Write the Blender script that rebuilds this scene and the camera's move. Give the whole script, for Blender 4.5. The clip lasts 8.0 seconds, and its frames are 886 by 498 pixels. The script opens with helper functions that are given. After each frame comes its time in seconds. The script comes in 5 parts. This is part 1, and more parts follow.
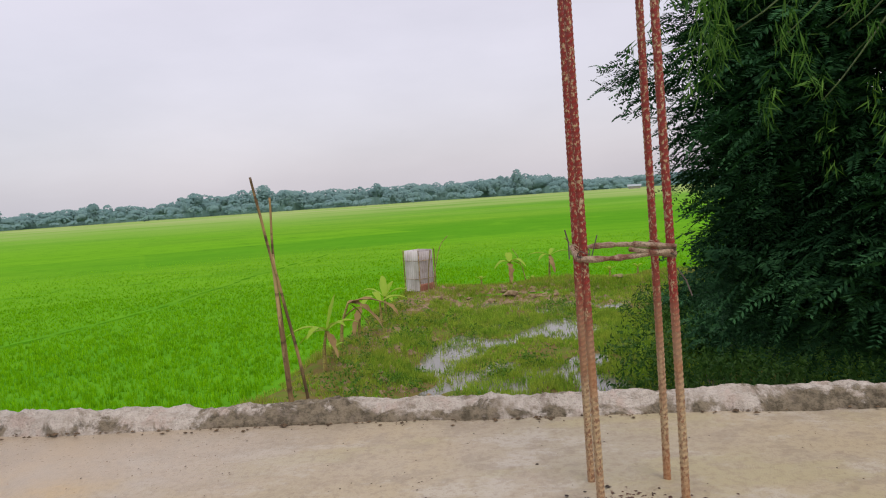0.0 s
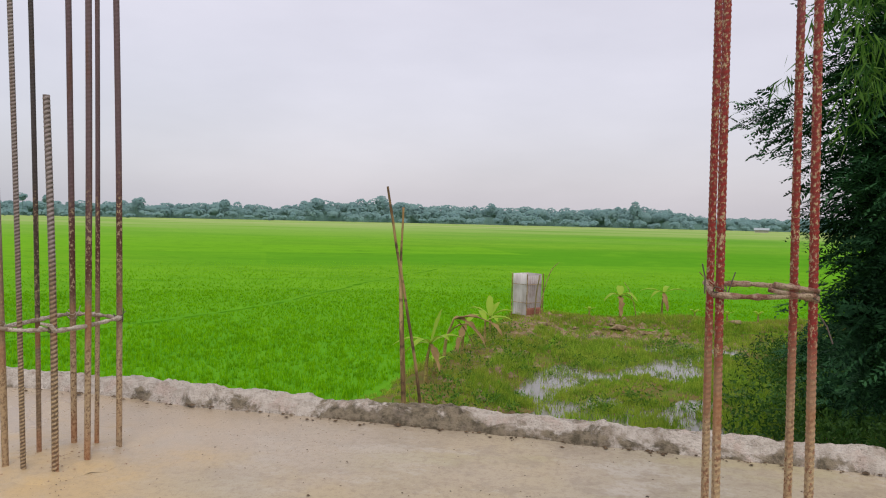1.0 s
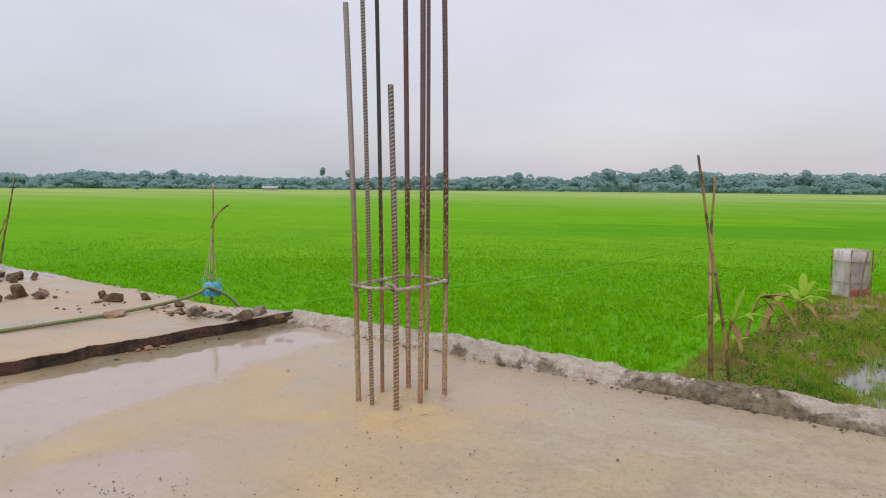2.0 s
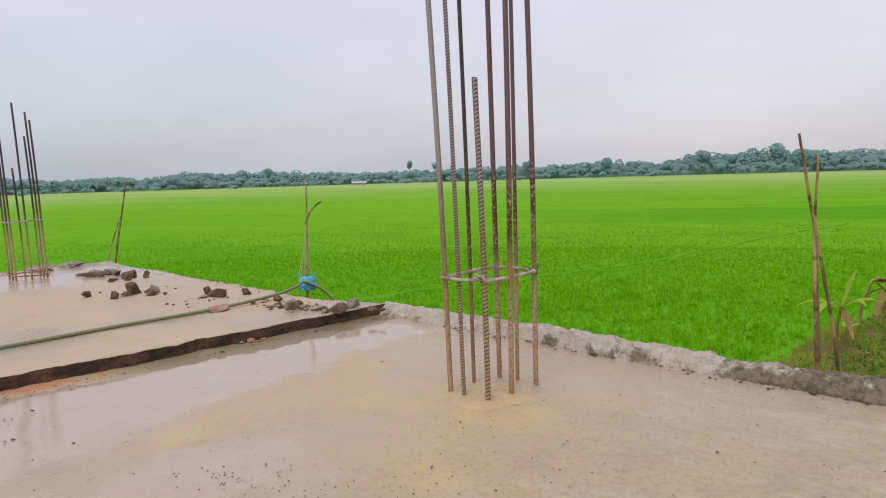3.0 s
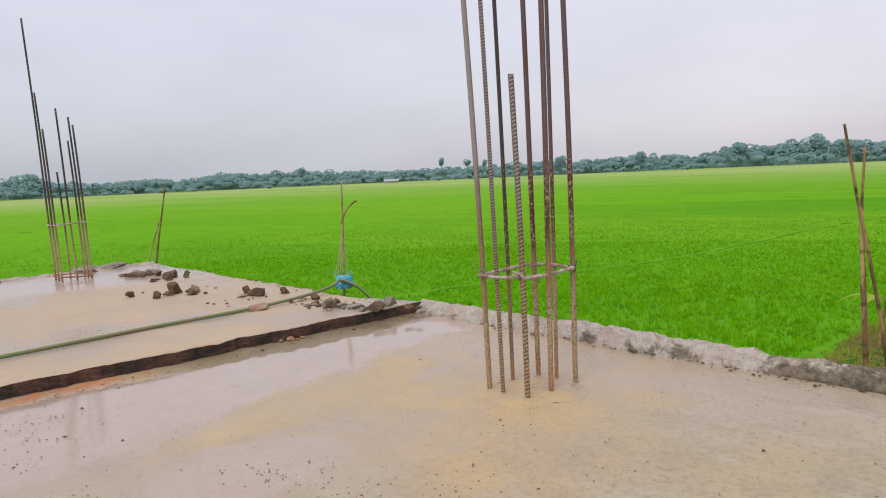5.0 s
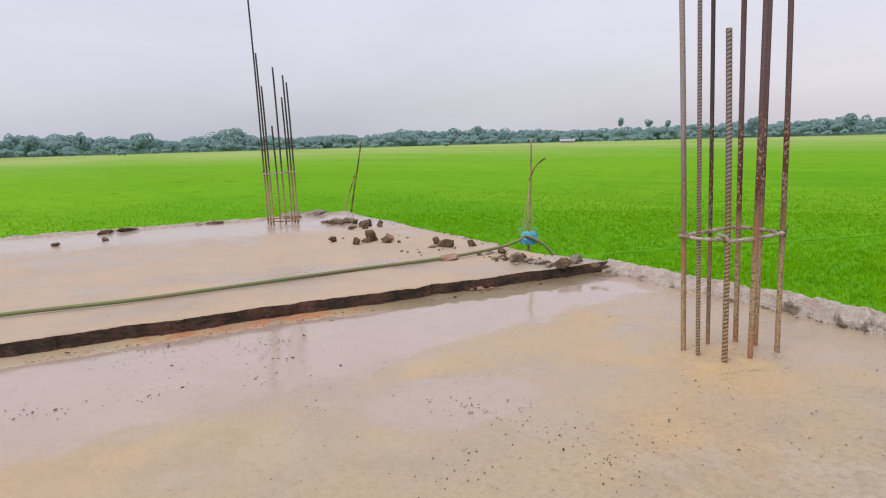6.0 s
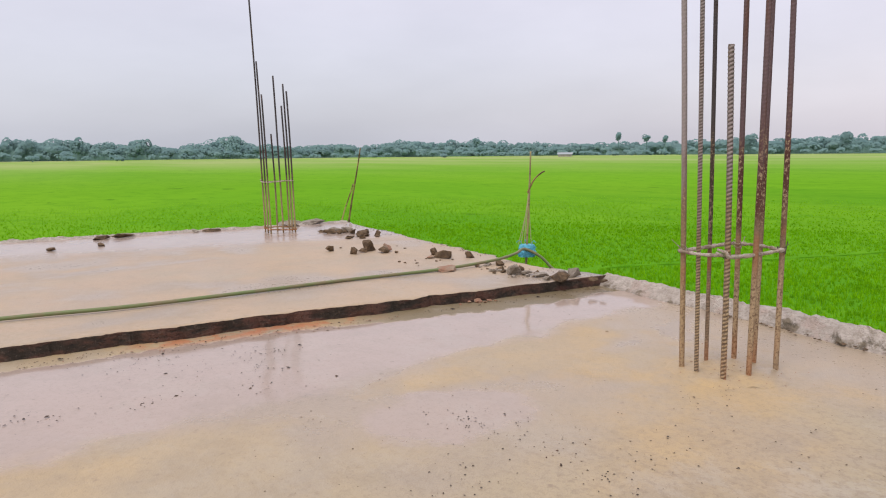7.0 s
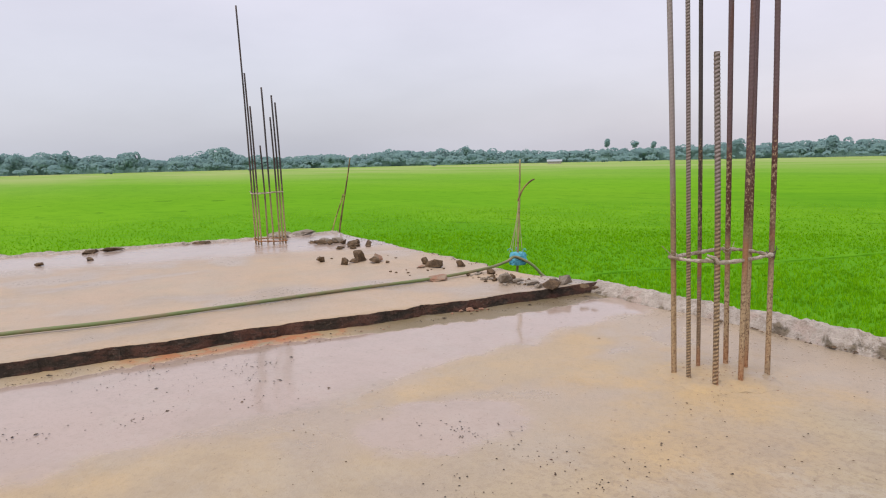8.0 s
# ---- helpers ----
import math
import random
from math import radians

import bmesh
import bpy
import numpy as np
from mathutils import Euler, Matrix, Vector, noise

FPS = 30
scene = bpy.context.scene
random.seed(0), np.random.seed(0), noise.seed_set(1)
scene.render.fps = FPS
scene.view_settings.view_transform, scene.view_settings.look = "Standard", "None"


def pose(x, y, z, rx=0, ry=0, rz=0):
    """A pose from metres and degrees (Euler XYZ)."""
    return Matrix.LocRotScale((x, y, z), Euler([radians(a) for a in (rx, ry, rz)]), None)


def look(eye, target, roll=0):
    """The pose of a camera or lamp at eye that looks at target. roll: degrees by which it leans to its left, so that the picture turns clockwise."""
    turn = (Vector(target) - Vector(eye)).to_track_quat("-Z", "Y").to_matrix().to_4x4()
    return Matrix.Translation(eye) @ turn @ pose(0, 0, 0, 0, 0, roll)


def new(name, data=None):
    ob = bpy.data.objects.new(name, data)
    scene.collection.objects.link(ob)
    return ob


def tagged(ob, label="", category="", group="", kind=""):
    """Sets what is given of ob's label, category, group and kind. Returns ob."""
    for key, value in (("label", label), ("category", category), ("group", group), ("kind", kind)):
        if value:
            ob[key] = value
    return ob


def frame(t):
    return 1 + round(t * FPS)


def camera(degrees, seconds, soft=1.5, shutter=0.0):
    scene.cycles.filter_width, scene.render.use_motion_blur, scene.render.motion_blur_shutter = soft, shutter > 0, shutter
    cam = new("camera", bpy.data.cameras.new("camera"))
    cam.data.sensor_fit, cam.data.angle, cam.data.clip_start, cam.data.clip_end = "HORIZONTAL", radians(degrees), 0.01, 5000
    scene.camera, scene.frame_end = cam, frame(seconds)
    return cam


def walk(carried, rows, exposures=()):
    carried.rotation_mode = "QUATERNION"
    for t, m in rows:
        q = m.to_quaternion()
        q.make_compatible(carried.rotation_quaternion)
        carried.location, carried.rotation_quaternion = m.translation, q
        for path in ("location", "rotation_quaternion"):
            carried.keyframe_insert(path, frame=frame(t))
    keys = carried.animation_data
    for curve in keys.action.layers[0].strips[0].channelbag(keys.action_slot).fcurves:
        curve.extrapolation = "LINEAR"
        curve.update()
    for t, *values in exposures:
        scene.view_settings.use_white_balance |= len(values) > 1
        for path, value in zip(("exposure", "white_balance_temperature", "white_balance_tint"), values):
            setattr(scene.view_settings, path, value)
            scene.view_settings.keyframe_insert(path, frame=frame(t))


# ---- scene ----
cam = camera(64.3, 8.0, soft=1.1)
PATH = [
    (0, (0.094, 0.177, 0.754), (0.0609, 2.1707, 0.6008), -3.90),
    (0.5, (0.072, 0.139, 0.753), (-0.0565, 2.1304, 0.6136), -2.45),
    (0.7, (0.073, 0.128, 0.757), (-0.1230, 2.1140, 0.6250), -1.50),
    (1, (0.038, 0.103, 0.746), (-0.3014, 2.0721, 0.6590), 1.29),
    (1.2, (0.034, 0.088, 0.742), (-0.5060, 2.0100, 0.6210), 0.70),
    (1.3, (0.030, 0.074, 0.742), (-0.6030, 1.9660, 0.6040), -0.20),
    (1.5, (0.013, 0.063, 0.747), (-0.7550, 1.9047, 0.6150), 1.10),
    (1.6, (0.007, 0.050, 0.746), (-0.9408, 1.8035, 0.5780), -0.44),
    (1.8, (0.010, 0.040, 0.750), (-1.0230, 1.7430, 0.5720), -0.20),
    (2, (-0.002, 0.036, 0.746), (-1.0875, 1.7064, 0.5653), 0.46),
    (2.2, (0.008, 0.026, 0.750), (-1.2054, 1.6000, 0.5302), -2.11),
    (3.5, (0.005, 0.024, 0.751), (-1.2877, 1.5372, 0.5552), -1.49),
    (4, (0.003, 0.020, 0.749), (-1.2956, 1.5283, 0.5498), -1.29),
    (4.5, (-0.002, 0.021, 0.746), (-1.3042, 1.5234, 0.5292), -1.17),
    (5, (-0.005, 0.013, 0.755), (-1.3585, 1.4703, 0.5445), -2.57),
    (5.2, (0.001, -0.026, 0.762), (-1.5267, 1.2487, 0.5594), -5.56),
    (6.3, (-0.015, -0.114, 0.745), (-1.6870, 0.9255, 0.3938), -1.49),
    (6.4, (-0.025, -0.100, 0.752), (-1.6750, 0.9570, 0.3470), -1.00),
    (6.5, (-0.026, -0.103, 0.751), (-1.6667, 0.9674, 0.3502), -0.36),
    (6.7, (-0.028, -0.116, 0.745), (-1.6690, 0.9910, 0.4600), 0.00),
    (7, (-0.020, -0.112, 0.747), (-1.6740, 0.9786, 0.4718), -0.56),
    (7.5, (-0.015, -0.113, 0.750), (-1.6608, 0.9918, 0.4811), -0.82),
    (8, (-0.021, -0.110, 0.751), (-1.6637, 1.0037, 0.4992), -1.32),
]
walk(cam, [(t, look(eye, target, roll)) for t, eye, target, roll in PATH],
     exposures=[(0, -0.06, 6550, 11), (2.0, -0.10, 6500, 8), (3.5, -0.06, 6500, 9), (5.0, -0.03, 6500, 10), (6.5, 0.04, 6550, 13), (8.0, 0.04, 6550, 13)])

# ---- light ----
SUN_EL, SUN_AZ = 58.0, 160.0
world = bpy.data.worlds.new("overcast_sky")
scene.world = world
world.use_nodes = True
wt = world.node_tree
wt.nodes.clear()


def wnode(kind, **values):
    n = wt.nodes.new(kind)
    for k, v in values.items():
        n.inputs[k].default_value = v
    return n


w_out = wt.nodes.new("ShaderNodeOutputWorld")
w_sky = wt.nodes.new("ShaderNodeTexSky")
w_sky.sky_type = "NISHITA"
w_sky.sun_disc = False
w_sky.sun_elevation = radians(SUN_EL)
w_sky.sun_rotation = radians(SUN_AZ)
w_sky.dust_density = 4.0
w_bg_sky = wnode("ShaderNodeBackground", Strength=0.05)
wt.links.new(w_sky.outputs[0], w_bg_sky.inputs[0])
# cloud deck: pale, brighter overhead, soft grey banks near the horizon
w_co = wt.nodes.new("ShaderNodeTexCoord")
w_sep = wt.nodes.new("ShaderNodeSeparateXYZ")
wt.links.new(w_co.outputs["Generated"], w_sep.inputs[0])
w_ramp = wt.nodes.new("ShaderNodeValToRGB")
els = w_ramp.color_ramp.elements
els[0].position, els[0].color = 0.0, (0.62, 0.59, 0.645, 1)
els[1].position, els[1].color = 1.0, (0.95, 0.91, 0.95, 1)
e = els.new(0.10)
e.color = (0.665, 0.625, 0.68, 1)
e = els.new(0.32)
e.color = (0.715, 0.667, 0.73, 1)
wt.links.new(w_sep.outputs["Z"], w_ramp.inputs[0])
w_map = wt.nodes.new("ShaderNodeMapping")
w_map.inputs["Scale"].default_value = (1.6, 1.6, 5.0)
wt.links.new(w_co.outputs["Generated"], w_map.inputs[0])
w_noise = wnode("ShaderNodeTexNoise", Scale=1.7, Detail=5.0, Roughness=0.55)
wt.links.new(w_map.outputs[0], w_noise.inputs["Vector"])
w_cl = wt.nodes.new("ShaderNodeMapRange")
w_cl.inputs["From Min"].default_value, w_cl.inputs["From Max"].default_value = 0.3, 0.7
w_cl.inputs["To Min"].default_value, w_cl.inputs["To Max"].default_value = 0.90, 1.02
wt.links.new(w_noise.outputs["Fac"], w_cl.inputs["Value"])
w_mul = wt.nodes.new("ShaderNodeVectorMath")
w_mul.operation = "SCALE"
# a greyer, bluer bank low in the west
w_west = wt.nodes.new("ShaderNodeMapRange")
w_west.inputs["From Min"].default_value, w_west.inputs["From Max"].default_value = -0.35, -0.95
wt.links.new(w_sep.outputs["X"], w_west.inputs["Value"])
w_low = wt.nodes.new("ShaderNodeMapRange")
w_low.inputs["From Min"].default_value, w_low.inputs["From Max"].default_value = 0.30, 0.02
w_low.inputs["To Max"].default_value = 1.0
wt.links.new(w_sep.outputs["Z"], w_low.inputs["Value"])
w_fac = wt.nodes.new("ShaderNodeMath")
w_fac.operation = "MULTIPLY"
wt.links.new(w_west.outputs[0], w_fac.inputs[0])
wt.links.new(w_low.outputs[0], w_fac.inputs[1])
w_mix = wt.nodes.new("ShaderNodeMix")
w_mix.data_type = "RGBA"
w_mix.inputs["B"].default_value = (0.505, 0.53, 0.60, 1)
wt.links.new(w_fac.outputs[0], w_mix.inputs["Factor"])
wt.links.new(w_ramp.outputs[0], w_mix.inputs["A"])
wt.links.new(w_mix.outputs["Result"], w_mul.inputs[0])
wt.links.new(w_cl.outputs[0], w_mul.inputs["Scale"])
w_bg = wnode("ShaderNodeBackground", Strength=1.0)
wt.links.new(w_mul.outputs[0], w_bg.inputs[0])
w_add = wt.nodes.new("ShaderNodeAddShader")
wt.links.new(w_bg.outputs[0], w_add.inputs[0])
wt.links.new(w_bg_sky.outputs[0], w_add.inputs[1])
wt.links.new(w_add.outputs[0], w_out.inputs[0])

sun = new("sun", bpy.data.lights.new("sun", "SUN"))
sun.data.energy, sun.data.angle, sun.data.color = 1.1, radians(25), (1.0, 0.96, 0.9)
sun.matrix_world = look((0, 0, 30), Vector((0, 0, 30)) - 10 * Vector((math.sin(radians(SUN_AZ)) * math.cos(radians(SUN_EL)), math.cos(radians(SUN_AZ)) * math.cos(radians(SUN_EL)), math.sin(radians(SUN_EL)))))


# ---- materials ----
class Mat:
    """A small builder of node materials in world-sized coordinates."""

    def __init__(self, name, rough=0.8, spec=0.4, metal=0.0):
        self.m = bpy.data.materials.new(name)
        self.m.use_nodes = True
        self.t = self.m.node_tree
        self.b = self.t.nodes["Principled BSDF"]
        self.b.inputs["Roughness"].default_value = rough
        self.b.inputs["Specular IOR Level"].default_value = spec
        self.b.inputs["Metallic"].default_value = metal
        co = self.t.nodes.new("ShaderNodeTexCoord")
        self.co = co.outputs["Object"]

    def link(self, a, b):
        self.t.links.new(a, b)

    def mapped(self, scale=(1, 1, 1), rot=(0, 0, 0), loc=(0, 0, 0), src=None):
        n = self.t.nodes.new("ShaderNodeMapping")
        n.inputs["Scale"].default_value, n.inputs["Rotation"].default_value, n.inputs["Location"].default_value = scale, rot, loc
        self.link(src or self.co, n.inputs[0])
        return n.outputs[0]

    def noise(self, scale, detail=4, rough=0.55, vec=None, warp=0.0):
        n = self.t.nodes.new("ShaderNodeTexNoise")
        n.inputs["Scale"].default_value, n.inputs["Detail"].default_value = scale, detail
        n.inputs["Roughness"].default_value, n.inputs["Distortion"].default_value = rough, warp
        self.link(vec or self.co, n.inputs["Vector"])
        return n.outputs["Fac"]

    def step(self, v, a, b, lo=0.0, hi=1.0):
        n = self.t.nodes.new("ShaderNodeMapRange")
        n.interpolation_type = "SMOOTHSTEP"
        for k, x in (("From Min", a), ("From Max", b), ("To Min", lo), ("To Max", hi)):
            n.inputs[k].default_value = x
        self.link(v, n.inputs["Value"])
        return n.outputs[0]

    def math(self, op, a, b=None):
        n = self.t.nodes.new("ShaderNodeMath")
        n.operation = op
        for i, v in enumerate((a, b)):
            if v is None:
                continue
            if isinstance(v, (int, float)):
                n.inputs[i].default_value = v
            else:
                self.link(v, n.inputs[i])
        return n.outputs[0]

    def mix(self, fac, a, b):
        n = self.t.nodes.new("ShaderNodeMix")
        n.data_type = "RGBA"
        for sock, v in ((n.inputs["Factor"], fac), (n.inputs["A"], a), (n.inputs["B"], b)):
            if isinstance(v, tuple):
                sock.default_value = (*v, 1)
            elif isinstance(v, (int, float)):
                sock.default_value = v
            else:
                self.link(v, sock)
        return n.outputs["Result"]

    def xyz(self, vec=None):
        n = self.t.nodes.new("ShaderNodeSeparateXYZ")
        self.link(vec or self.co, n.inputs[0])
        return n.outputs

    def random(self):
        return self.t.nodes.new("ShaderNodeObjectInfo").outputs["Random"]

    def island(self):
        return self.t.nodes.new("ShaderNodeNewGeometry").outputs["Random Per Island"]

    def color(self, c):
        if isinstance(c, tuple):
            self.b.inputs["Base Color"].default_value = (*c, 1)
        else:
            self.link(c, self.b.inputs["Base Color"])
        return self

    def rough(self, v):
        self.link(v, self.b.inputs["Roughness"])
        return self

    def bump(self, h, dist, strength=1.0):
        n = self.t.nodes.new("ShaderNodeBump")
        n.inputs["Distance"].default_value, n.inputs["Strength"].default_value = dist, strength
        self.link(h, n.inputs["Height"])
        self.link(n.outputs[0], self.b.inputs["Normal"])
        return self


YAW = -5.0  # the house stands turned by this much
TO_HOUSE = (0, 0, radians(-YAW))


def slab_material(name, edge, soft, strip, seed):
    """Wet cement screed: beige, silt-yellow drifts, a mirror-like water film in the low part, damp patches, grit.
    edge: the film's border in house axes, u at v = 0 and at v = 2.4; strip: silted width along the step."""
    m = Mat(name, 0.5, 0.5)
    uv = m.mapped(rot=TO_HOUSE)
    u, v, _ = m.xyz(uv)
    big = m.noise(0.8, 4, 0.5, m.mapped(rot=TO_HOUSE, loc=(seed, seed * 2, 0), scale=(1.3, 0.8, 1)), 0.3)
    mid = m.noise(3.2, 5, 0.6)
    ragged = m.noise(11, 4, 0.6)
    fine = m.noise(60, 4, 0.6)
    grit = m.noise(240, 2, 0.5)
    border = m.math("ADD", m.math("MULTIPLY", m.math("POWER", m.step(v, -0.6, 2.6), 1.0), edge[1] - edge[0]), edge[0])
    off = m.math("SUBTRACT", u, border)
    off = m.math("ADD", off, m.math("MULTIPLY", m.math("SUBTRACT", mid, 0.5), 0.45))
    off = m.math("ADD", off, m.math("MULTIPLY", m.math("SUBTRACT", ragged, 0.5), 0.08))
    film = m.step(off, -soft, soft, 1.0, 0.0)
    if strip:
        out = m.math("ADD", u, m.math("MULTIPLY", m.math("SUBTRACT", ragged, 0.5), 0.16))
        out = m.math("ADD", out, m.math("MULTIPLY", m.math("SUBTRACT", big, 0.5), 0.3))
        out = m.math("SUBTRACT", out, m.step(v, 0.9, 1.7, 0.0, 0.075))
        film = m.math("MULTIPLY", film, m.step(out, strip - 0.012, strip + 0.012))
    if strip:
        # a wet tongue beyond the film, and a smaller one near the kerb
        tongue = None
        for cu, cv, ru, rv in ((-1.70, 0.84, 0.22, 0.28),):
            eu = m.math("POWER", m.math("ABSOLUTE", m.math("DIVIDE", m.math("SUBTRACT", u, cu), ru)), 2.0)
            ev = m.math("POWER", m.math("ABSOLUTE", m.math("DIVIDE", m.math("SUBTRACT", v, cv), rv)), 2.0)
            e = m.math("ADD", m.math("ADD", eu, ev), m.math("MULTIPLY", m.math("SUBTRACT", mid, 0.5), 2.4))
            e = m.math("ADD", e, m.math("MULTIPLY", m.math("SUBTRACT", ragged, 0.5), 0.7))
            e = m.step(e, 0.45, 1.15, 1.0, 0.0)
            tongue = e if tongue is None else m.math("MAXIMUM", tongue, e)
        film = m.math("MAXIMUM", film, m.math("MULTIPLY", tongue, 0.75))
    damp = m.step(m.math("ADD", big, m.math("MULTIPLY", m.math("SUBTRACT", mid, 0.5), 0.25)), 0.51, 0.62)
    if strip:
        damp = m.math("MULTIPLY", damp, m.step(u, -2.0, -1.3, 1.0, 0.45))
    if strip:
        # damp sheen between the bars and the kerb
        near = m.math("ADD", v, m.math("MULTIPLY", m.math("SUBTRACT", mid, 0.5), 0.9))
        near = m.math("MULTIPLY", m.step(near, 1.75, 2.15, 0.0, 0.8), m.step(u, -0.9, -0.2, 1.0, 0.15))
        damp = m.math("MAXIMUM", m.math("MAXIMUM", damp, tongue), near)
    silt = m.step(m.noise(1.0, 3, 0.5, m.mapped(loc=(7 + seed, 3, 0))), 0.38, 0.58)
    silt = m.math("MULTIPLY", silt, m.step(u, -1.5, -0.5, 1.0, 0.3) if strip else 0.6)
    base = m.mix(m.step(u, -2.2, -0.2), (0.420, 0.326, 0.200), (0.335, 0.292, 0.200)) if strip else m.mix(0.5, (0.435, 0.330, 0.222), (0.415, 0.318, 0.225))
    dry = m.mix(m.math("MULTIPLY", silt, 0.95), base, (0.475, 0.340, 0.165) if strip else (0.47, 0.345, 0.210))
    dry = m.mix(m.step(mid, 0.35, 0.75, 0, 0.7), dry, (0.37, 0.314, 0.228))
    c = m.mix(m.math("MULTIPLY", damp, 0.85), dry, (0.352, 0.284, 0.212))
    if strip:
        # wet brown silt left of the water's border at the far end of the step
        mud = m.math("MULTIPLY", m.step(out, strip - 0.012, strip + 0.012, 1.0, 0.0), m.step(v, 0.85, 1.3, 0.12, 0.9))
        c = m.mix(mud, c, (0.165, 0.130, 0.066))
    c = m.mix(film, c, (0.392, 0.310, 0.254))
    c = m.mix(m.step(fine, 0.52, 0.74, 0, 0.24), c, (0.22, 0.17, 0.125))
    c = m.mix(m.step(m.noise(19, 4, 0.65), 0.64, 0.72, 0, 0.45), c, (0.21, 0.155, 0.11))
    c = m.mix(m.step(m.noise(2.2, 6, 0.72, m.mapped(loc=(3, 9, 0))), 0.48, 0.68, 0, 0.26), c, (0.26, 0.21, 0.155))
    mottle = m.math("MULTIPLY", m.step(m.noise(7, 9, 0.78, m.mapped(rot=TO_HOUSE, scale=(0.85, 1.1, 1))), 0.50, 0.58), m.step(u, -1.4, 0.0, 0.14, 0.58))
    c = m.mix(mottle, c, (0.255, 0.21, 0.15))
    pale = m.math("MULTIPLY", m.step(m.noise(3.1, 7, 0.75, m.mapped(rot=TO_HOUSE, loc=(5, 1, 0), scale=(0.8, 1.1, 1))), 0.51, 0.60), m.step(u, -1.6, 0.0, 0.15, 0.60))
    c = m.mix(pale, c, (0.43, 0.39, 0.325))
    ochre = m.math("MULTIPLY", m.step(m.noise(1.9, 5, 0.65, m.mapped(rot=TO_HOUSE, loc=(1, 6, 0), scale=(0.6, 1.3, 1))), 0.50, 0.60), m.step(u, -1.2, -0.2, 0.0, 0.65))
    c = m.mix(ochre, c, (0.345, 0.300, 0.165))
    sandy = m.math("MULTIPLY", m.step(m.noise(42, 7, 0.8), 0.51, 0.57), m.step(u, -1.7, -0.8, 0.10, 0.42))
    c = m.mix(sandy, c, (0.225, 0.17, 0.115))
    c = m.mix(m.step(grit, 0.64, 0.78, 0, 0.6), c, (0.17, 0.13, 0.10))
    m.color(c)
    wet = m.math("MAXIMUM", film, m.math("MULTIPLY", damp, 0.72))
    r = m.math("ADD", m.step(wet, 0, 1, 0.46, 0.085 if strip else 0.17), m.math("MULTIPLY", fine, m.step(film, 0, 1, 0.12, 0.03)))
    m.rough(r)
    h = m.math("ADD", m.math("MULTIPLY", fine, 0.5), m.math("ADD", m.math("MULTIPLY", grit, 0.25), m.math("MULTIPLY", ragged, 0.8)))
    m.bump(m.math("MULTIPLY", h, m.step(film, 0, 1, 1.0, 0.03)), 0.003, 0.8)
    return m


def mat_concrete(name, a, b, dark, scale=9):
    m = Mat(name, 0.85, 0.3)
    n1, n2 = m.noise(scale, 6, 0.65), m.noise(scale * 8, 4, 0.6)
    c = m.mix(m.step(n1, 0.38, 0.62), a, b)
    c = m.mix(m.step(n2, 0.52, 0.72, 0, 0.75), c, dark)
    m.color(c).bump(m.math("ADD", n1, m.math("MULTIPLY", n2, 0.5)), 0.012, 0.9)
    return m.m


M_SLAB = slab_material("wet_screed", (-1.92, -2.45), 0.10, -2.86, 0.0)
# red brick dust that washed out along the foot of the step
uvx = M_SLAB.xyz(M_SLAB.mapped(rot=TO_HOUSE))
band = M_SLAB.math("MULTIPLY", M_SLAB.step(uvx[0], -2.93, -2.83, 1, 0), M_SLAB.math("MULTIPLY", M_SLAB.step(uvx[1], 0.0, 0.2), M_SLAB.step(uvx[1], 0.85, 1.2, 1, 0)))
band = M_SLAB.math("MULTIPLY", band, M_SLAB.step(M_SLAB.noise(9, 5, 0.65), 0.42, 0.56))
old = M_SLAB.b.inputs["Base Color"].links[0].from_socket
M_SLAB.color(M_SLAB.mix(M_SLAB.math("MULTIPLY", band, 0.75), old, (0.44, 0.15, 0.06)))
M_SLAB = M_SLAB.m
M_SLAB_UP = slab_material("wet_screed_upper", (-5.6, -5.3), 0.35, 0, 4.0).m
ml = Mat("rough_mortar", 0.85, 0.3)
k1, k2, k3 = ml.noise(5.5, 7, 0.66, warp=0.5), ml.noise(30, 6, 0.7), ml.noise(120, 3, 0.6)
crust = ml.mix(ml.step(k2, 0.36, 0.66), (0.54, 0.49, 0.43), (0.40, 0.35, 0.295))
crust = ml.mix(ml.step(ml.noise(9, 4, 0.6, ml.mapped(loc=(4, 2, 0))), 0.52, 0.64, 0, 0.6), crust, (0.48, 0.375, 0.315))
dampc = ml.mix(ml.step(k2, 0.36, 0.62), (0.085, 0.070, 0.045), (0.235, 0.195, 0.135))
kz = ml.xyz()[2]
ku = ml.xyz(ml.mapped(rot=TO_HOUSE))[0]
lean = ml.math("ADD", k1, ml.step(kz, 0.052, 0.016, -0.045, 0.055))
# smooth pale crust towards the step, crumbly dark mortar further on
lean = ml.math("ADD", lean, ml.math("ADD", ml.step(ku, -1.28, -1.02, -0.11, 0.12), ml.step(ku, -0.55, -0.35, 0.0, -0.11)))
kc = ml.mix(ml.step(ml.math("ADD", lean, ml.math("MULTIPLY", ml.math("SUBTRACT", k2, 0.5), 0.16)), 0.47, 0.57), crust, dampc)
kc = ml.mix(ml.step(ml.noise(13, 6, 0.75), 0.50, 0.66, 0, 0.45), kc, (0.25, 0.205, 0.16))
ml.color(ml.mix(ml.step(k3, 0.60, 0.74, 0, 0.35), kc, (0.09, 0.075, 0.06))).bump(ml.math("ADD", k2, ml.math("MULTIPLY", k3, 0.5)), 0.014, 1.0)
M_LIP = ml.m
me_ = Mat("broken_edge", 0.8, 0.35)
